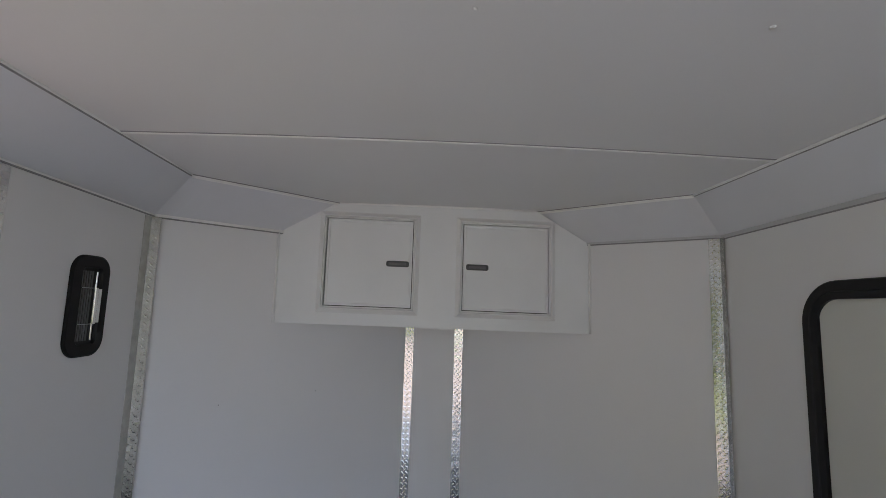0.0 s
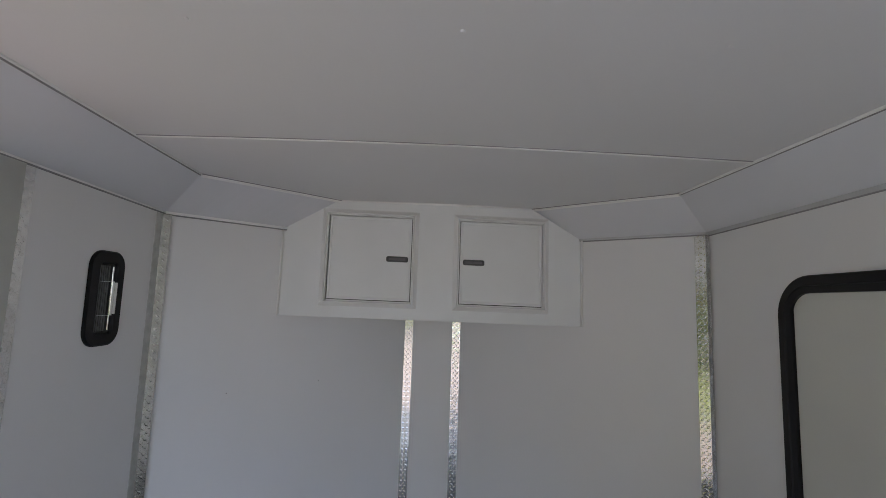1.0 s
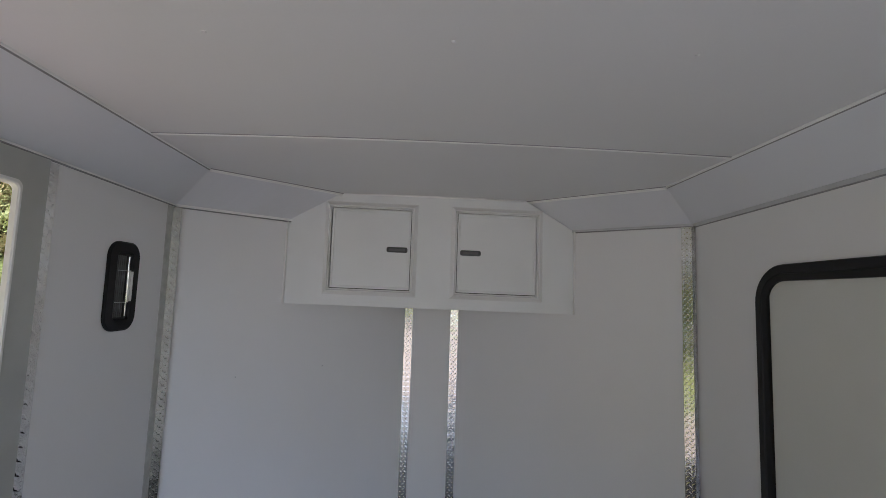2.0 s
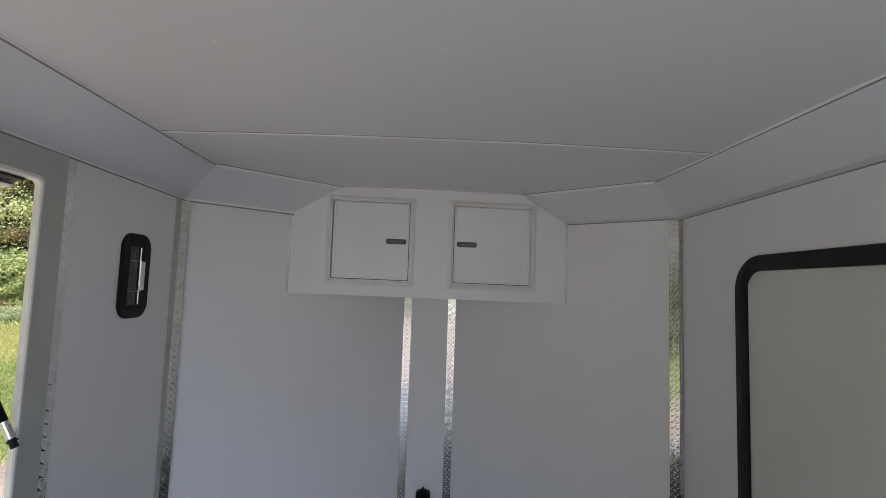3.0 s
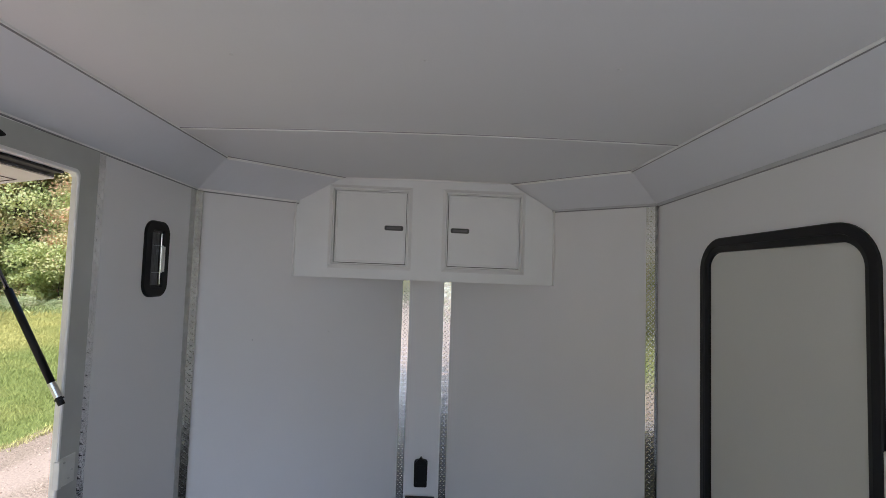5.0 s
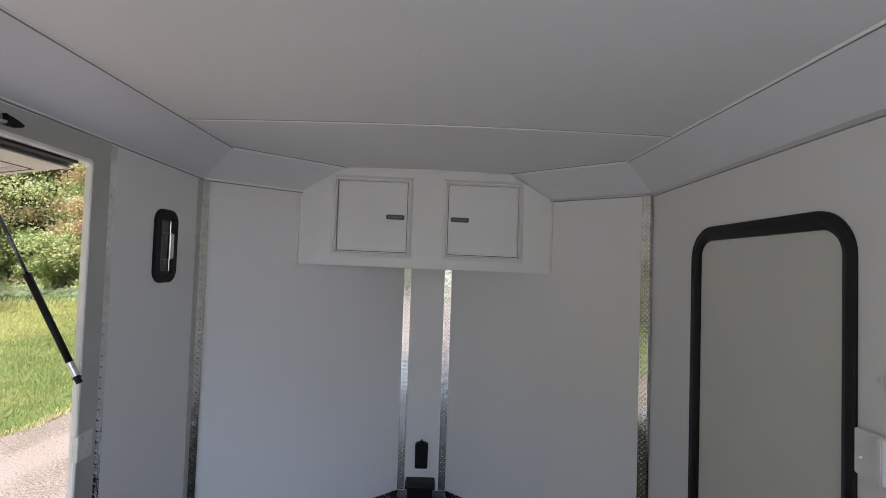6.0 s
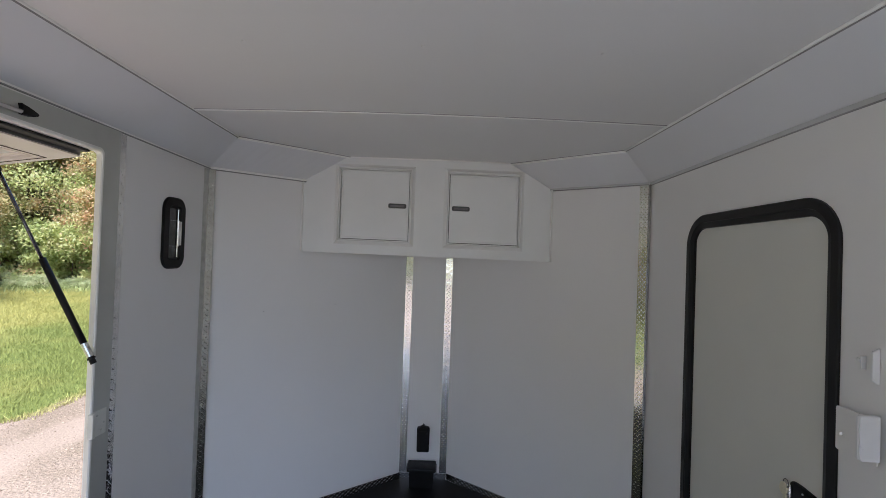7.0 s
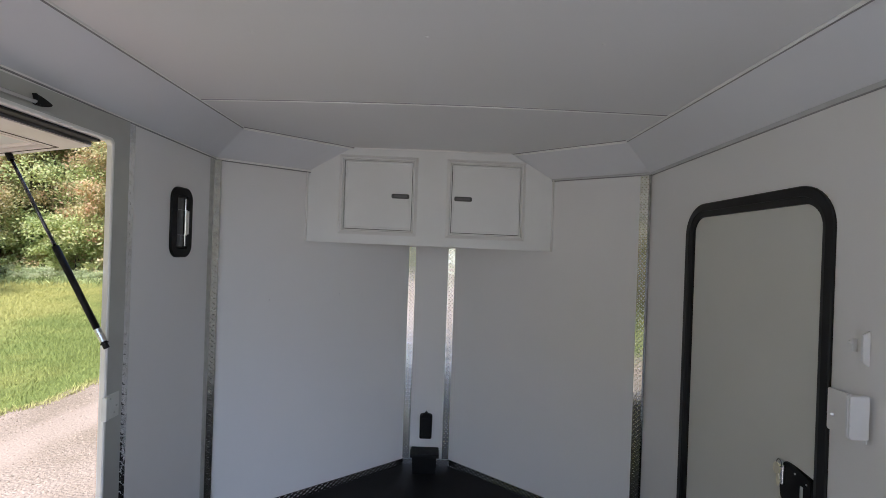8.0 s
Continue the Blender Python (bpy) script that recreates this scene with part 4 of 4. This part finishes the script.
rt = [bm.verts.new((7.0 + 0.2 * math.sin(y * 0.7), y, GZ + 0.012)) for y in ys]
for i in range(len(ys) - 1):
    bm.faces.new((lf[i], rt[i], rt[i + 1], lf[i + 1]))
structure("road", bm, GRAVEL, "pale beige gravel driveway", "driveway")

# loose stones on the near part of the drive
verts, faces = [], []
for k in range(12000):
    y = rng.uniform(2.2, 9.5)
    x = drive_edge(y) + rng.uniform(0.0, 1.0) ** 2.2 * 3.6
    if min(abs(x + 4.06), abs(x + 2.45)) < 0.26 and rng.random() < 0.8:
        continue
    r = rng.uniform(0.004, 0.012) * (1.5 if rng.random() < 0.1 else 1.0)
    b = len(verts)
    a0 = rng.uniform(0, 6.28)
    for i in range(5):
        a = a0 + i * 1.2566
        q = r * rng.uniform(0.7, 1.2)
        verts.append((x + q * math.cos(a), y + q * math.sin(a), GZ + 0.0121))
    verts.append((x + rng.uniform(-.3, .3) * r, y, GZ + 0.012 + r * rng.uniform(0.5, 0.9)))
    faces += [(b + i, b + (i + 1) % 5, b + 5) for i in range(5)]
me = bpy.data.meshes.new("loose_stones")
me.from_pydata(verts, [], faces)
me.materials.append(STONES)
tagged(new("loose_stones", me), "pale loose gravel stones on the driveway", "gravel", "", "stuff")

# grass blades on the near lawn
verts, faces = [], []
for k in range(120000):
    far = rng.random() ** 0.8
    y = rng.uniform(3.0, 8.0) + far * 15.0
    x = drive_edge(min(y, 49)) + rng.normal(0, 0.05) - far * rng.uniform(0.2, 1.0) * 14.0 - abs(rng.normal(0, 0.5)) * (rng.random() < 0.5)
    h = rng.uniform(0.02, 0.055) * (1.0 + far * 0.8)
    w = 0.004 + 0.007 * far
    a = rng.uniform(0, 6.28)
    dx, dy = w * math.cos(a), w * math.sin(a)
    lx, ly = rng.normal(0, 0.5) * h, rng.normal(0, 0.5) * h
    b = len(verts)
    verts += [(x - dx, y - dy, GZ + 0.001), (x + dx, y + dy, GZ + 0.001), (x + lx, y + ly, GZ + h)]
    faces.append((b, b + 1, b + 2))
me = bpy.data.meshes.new("grass")
me.from_pydata(verts, [], faces)
me.materials.append(BLADES)
tagged(new("grass", me), "short green lawn grass with yellowish tips", "grass", "", "stuff")


# dry fringe along the drive and tall weeds before the wood
def tufts(name, mat, label, count, place, tall, wide):
    verts, faces = [], []
    for k in range(count):
        x, y = place()
        for b in range(3):
            h = rng.uniform(*tall)
            a = rng.uniform(0, 6.28)
            dx, dy = wide * math.cos(a), wide * math.sin(a)
            px, py = x + rng.normal(0, 0.4) * h, y + rng.normal(0, 0.4) * h
            lx, ly = rng.normal(0, 0.4) * h, rng.normal(0, 0.4) * h
            n = len(verts)
            verts += [(px - dx, py - dy, GZ + 0.001), (px + dx, py + dy, GZ + 0.001),
                      (px + dx * 0.8 + lx * 0.5, py + dy * 0.8 + ly * 0.5, GZ + h * 0.6), (px + lx, py + ly, GZ + h)]
            faces += [(n, n + 1, n + 2), (n, n + 2, n + 3)]
    me = bpy.data.meshes.new(name)
    me.from_pydata(verts, [], faces)
    me.materials.append(mat)
    tagged(new(name, me), label, "grass", "", "stuff")


def fringe_place():
    y = rng.uniform(2.5, 11.0)
    return drive_edge(y) + 0.03 + rng.normal(0, 0.06) + 0.05 * math.sin(y * 3.7), y


def weed_place():
    return rng.uniform(-31, 1), 22.4 - abs(rng.normal(0, 1.6))


tufts("dry_fringe", DRY_GRASS, "dry yellow grass fringe along the gravel", 2600, fringe_place, (0.02, 0.06), 0.006)
tufts("tall_weeds", WEEDS, "tall pale green weeds before the wood", 9000, weed_place, (0.08, 0.30), 0.012)


# ---- trees ----
def leaf_cloud(seed, height, spread, low, count, size, clumps):
    """Leaves in uneven clumps round a crown; returns a mesh of small separate leaves."""
    g = np.random.default_rng(seed)
    cen = []
    for k in range(clumps):
        f = g.uniform(0, 1) ** 0.85
        z = low + f * (height - low)
        belly = spread * (0.55 + 0.6 * math.sin(math.pi * min(1.0, f * 0.9 + 0.12))) * (1.0 if f < 0.75 else 1.0 - 0.7 * (f - 0.75) / 0.25)
        a, r = g.uniform(0, 6.283), belly * math.sqrt(g.uniform(0.1, 1.0))
        cen.append((r * math.cos(a), r * math.sin(a), z, g.uniform(0.35, 0.85) * spread * 0.33))
    cen = np.array(cen)
    pick = g.integers(0, clumps, count)
    pos = cen[pick, :3] + g.normal(0, 1, (count, 3)) * cen[pick, 3:4] * np.array([0.75, 0.75, 0.5])
    pos[:, 2] = np.maximum(pos[:, 2], 0.05)
    u = g.normal(0, 1, (count, 3))
    u /= np.linalg.norm(u, axis=1)[:, None]
    w = np.cross(u, g.normal(0, 1, (count, 3)))
    w /= np.linalg.norm(w, axis=1)[:, None]
    s = size * g.uniform(0.6, 1.3, (count, 1))
    v = np.stack([pos - u * s, pos + w * s * 0.55, pos + u * s, pos - w * s * 0.55], axis=1).reshape(-1, 3)
    f = np.arange(count * 4).reshape(-1, 4)
    me = bpy.data.meshes.new("crown")
    me.from_pydata(v.tolist(), [], f.tolist())
    return me


def tree(seed, height, spread, low, count, size, mat, label):
    ob = thing("tree", (0, 0, 0), label, "tree", "trees along the lawn")
    g = np.random.default_rng(seed + 50)
    bm = bmesh.new()
    pts = [Vector((0.12 * g.normal() * k, 0.12 * g.normal() * k, height * 0.82 * k / 5)) for k in range(6)]
    for k in range(5):
        rod(bm, pts[k], pts[k + 1], 0.16 * (1 - k / 5.5), 0.16 * (1 - (k + 1) / 5.5), n=8)
    for k in range(9):
        a, z = g.uniform(0, 6.28), g.uniform(0.25, 0.8) * height
        base = pts[min(4, int(z / (height * 0.82) * 5))]
        tip = base + Vector((math.cos(a), math.sin(a), g.uniform(0.4, 1.0))) * spread * g.uniform(0.5, 0.9)
        rod(bm, base, tip, 0.05, 0.012, n=6)
    part("trunk", bm, BARK, ob, "brown bark", True)
    me = leaf_cloud(seed, height, spread, low, count, size, 60)
    me.materials.append(mat)
    crown = new("crown", me)
    crown.parent = ob
    return ob


def bush(seed, height, spread, count, size, mat, label):
    ob = thing("bush", (0, 0, 0), label, "bush", "bushes at the wood's edge")
    g = np.random.default_rng(seed + 80)
    bm = bmesh.new()
    for k in range(7):
        a = g.uniform(0, 6.28)
        rod(bm, (0, 0, 0), (math.cos(a) * spread * 0.5, math.sin(a) * spread * 0.5, height * g.uniform(0.5, 0.9)), 0.025, 0.008, n=6)
    part("stems", bm, BARK, ob, "thin brown stems")
    me = leaf_cloud(seed, height, spread, 0.1, count, size, 26)
    me.materials.append(mat)
    crown = new("crown", me)
    crown.parent = ob
    return ob


AUTUMN, GREENISH = "broad tree with yellow and rust autumn leaves at the wood's edge", "broad green tree with some yellowing leaves at the wood's edge"
near = [tree(1, 9.5, 2.9, 0.4, 40000, 0.074, LEAVES, AUTUMN), tree(2, 11.5, 3.2, 0.6, 42000, 0.077, GREEN_LEAVES, GREENISH),
        tree(3, 8.2, 2.6, 0.4, 35000, 0.070, LEAVES, AUTUMN)]
far = [tree(4, 10.5, 3.0, 0.8, 6500, 0.17, LEAVES, AUTUMN), tree(5, 11.0, 3.2, 0.8, 6500, 0.18, GREEN_LEAVES, GREENISH)]
used = set()


def plant(kinds, i, x, y):
    m = pose(x, y, GZ, 0, 0, rng.uniform(0, 360)) @ Matrix.Scale(rng.uniform(0.85, 1.2), 4)
    src = kinds[i % len(kinds)]
    if src.name in used:
        copy_thing(src, m)
    else:
        used.add(src.name)
        src.matrix_basis = m


for k in range(9):
    plant(near, k, -28 + 2.3 * k + rng.uniform(-0.6, 0.6), 23.8 + rng.uniform(-0.7, 0.7))
for k in range(7):
    plant(near, k + 1, -30 + 3.0 * k + rng.uniform(-0.6, 0.6), 26.4 + rng.uniform(-0.7, 0.7))
for k in range(13):
    plant(far, k, -34 + 3.0 * k + rng.uniform(-0.9, 0.9), 30 + rng.uniform(-0.9, 0.9))
    plant(far, k + 1, -5 + 3.4 * k + rng.uniform(-0.9, 0.9), 25 + rng.uniform(-0.9, 0.9))
    for d in (0.0, 3.5):
        y = 18.0 - 4.2 * k
        x = -14.5 - max(0.0, y + 4.0) * 0.60
        plant(far, k, x - d + rng.uniform(-0.8, 0.8), y + rng.uniform(-0.9, 0.9))
# unseen rear row, added to screen low sky and green the plate reflections
for k in range(14):
    plant(far, k, -37 + 2.8 * k + rng.uniform(-0.8, 0.8), (-36, -40)[k % 2] + rng.uniform(-1, 1))
for k in range(10):
    plant(far, k, -32 + 3.0 * k + rng.uniform(-0.9, 0.9), 33.5 + rng.uniform(-0.8, 0.8))
low_kinds = [bush(11, 2.2, 1.5, 5200, 0.085, GREEN_LEAVES, "leafy green bush at the wood's edge"), bush(12, 1.9, 1.4, 4600, 0.085, GREEN_LEAVES, "low green bush with yellowing leaves at the wood's edge")]
for i in range(26):
    x, y = (-29 + 1.15 * i + rng.uniform(-0.4, 0.4), 22.6 + rng.uniform(-0.5, 0.7))
    m = pose(x, y, GZ, 0, 0, rng.uniform(0, 360)) @ Matrix.Scale(rng.uniform(0.7, 1.15), 4)
    if i < 2:
        low_kinds[i].matrix_basis = m
    else:
        copy_thing(low_kinds[i % 2], m)
undergrowth = bush(13, 0.9, 1.2, 4200, 0.06, PALE_LEAVES, "low pale green undergrowth before the wood")
for i in range(24):
    m = pose(-29 + 1.2 * i + rng.uniform(-0.4, 0.4), 21.2 + rng.uniform(-0.5, 0.5), GZ, 0, 0, rng.uniform(0, 360)) @ Matrix.Scale(rng.uniform(0.6, 1.1), 4)
    if i == 0:
        undergrowth.matrix_basis = m
    else:
        copy_thing(undergrowth, m)
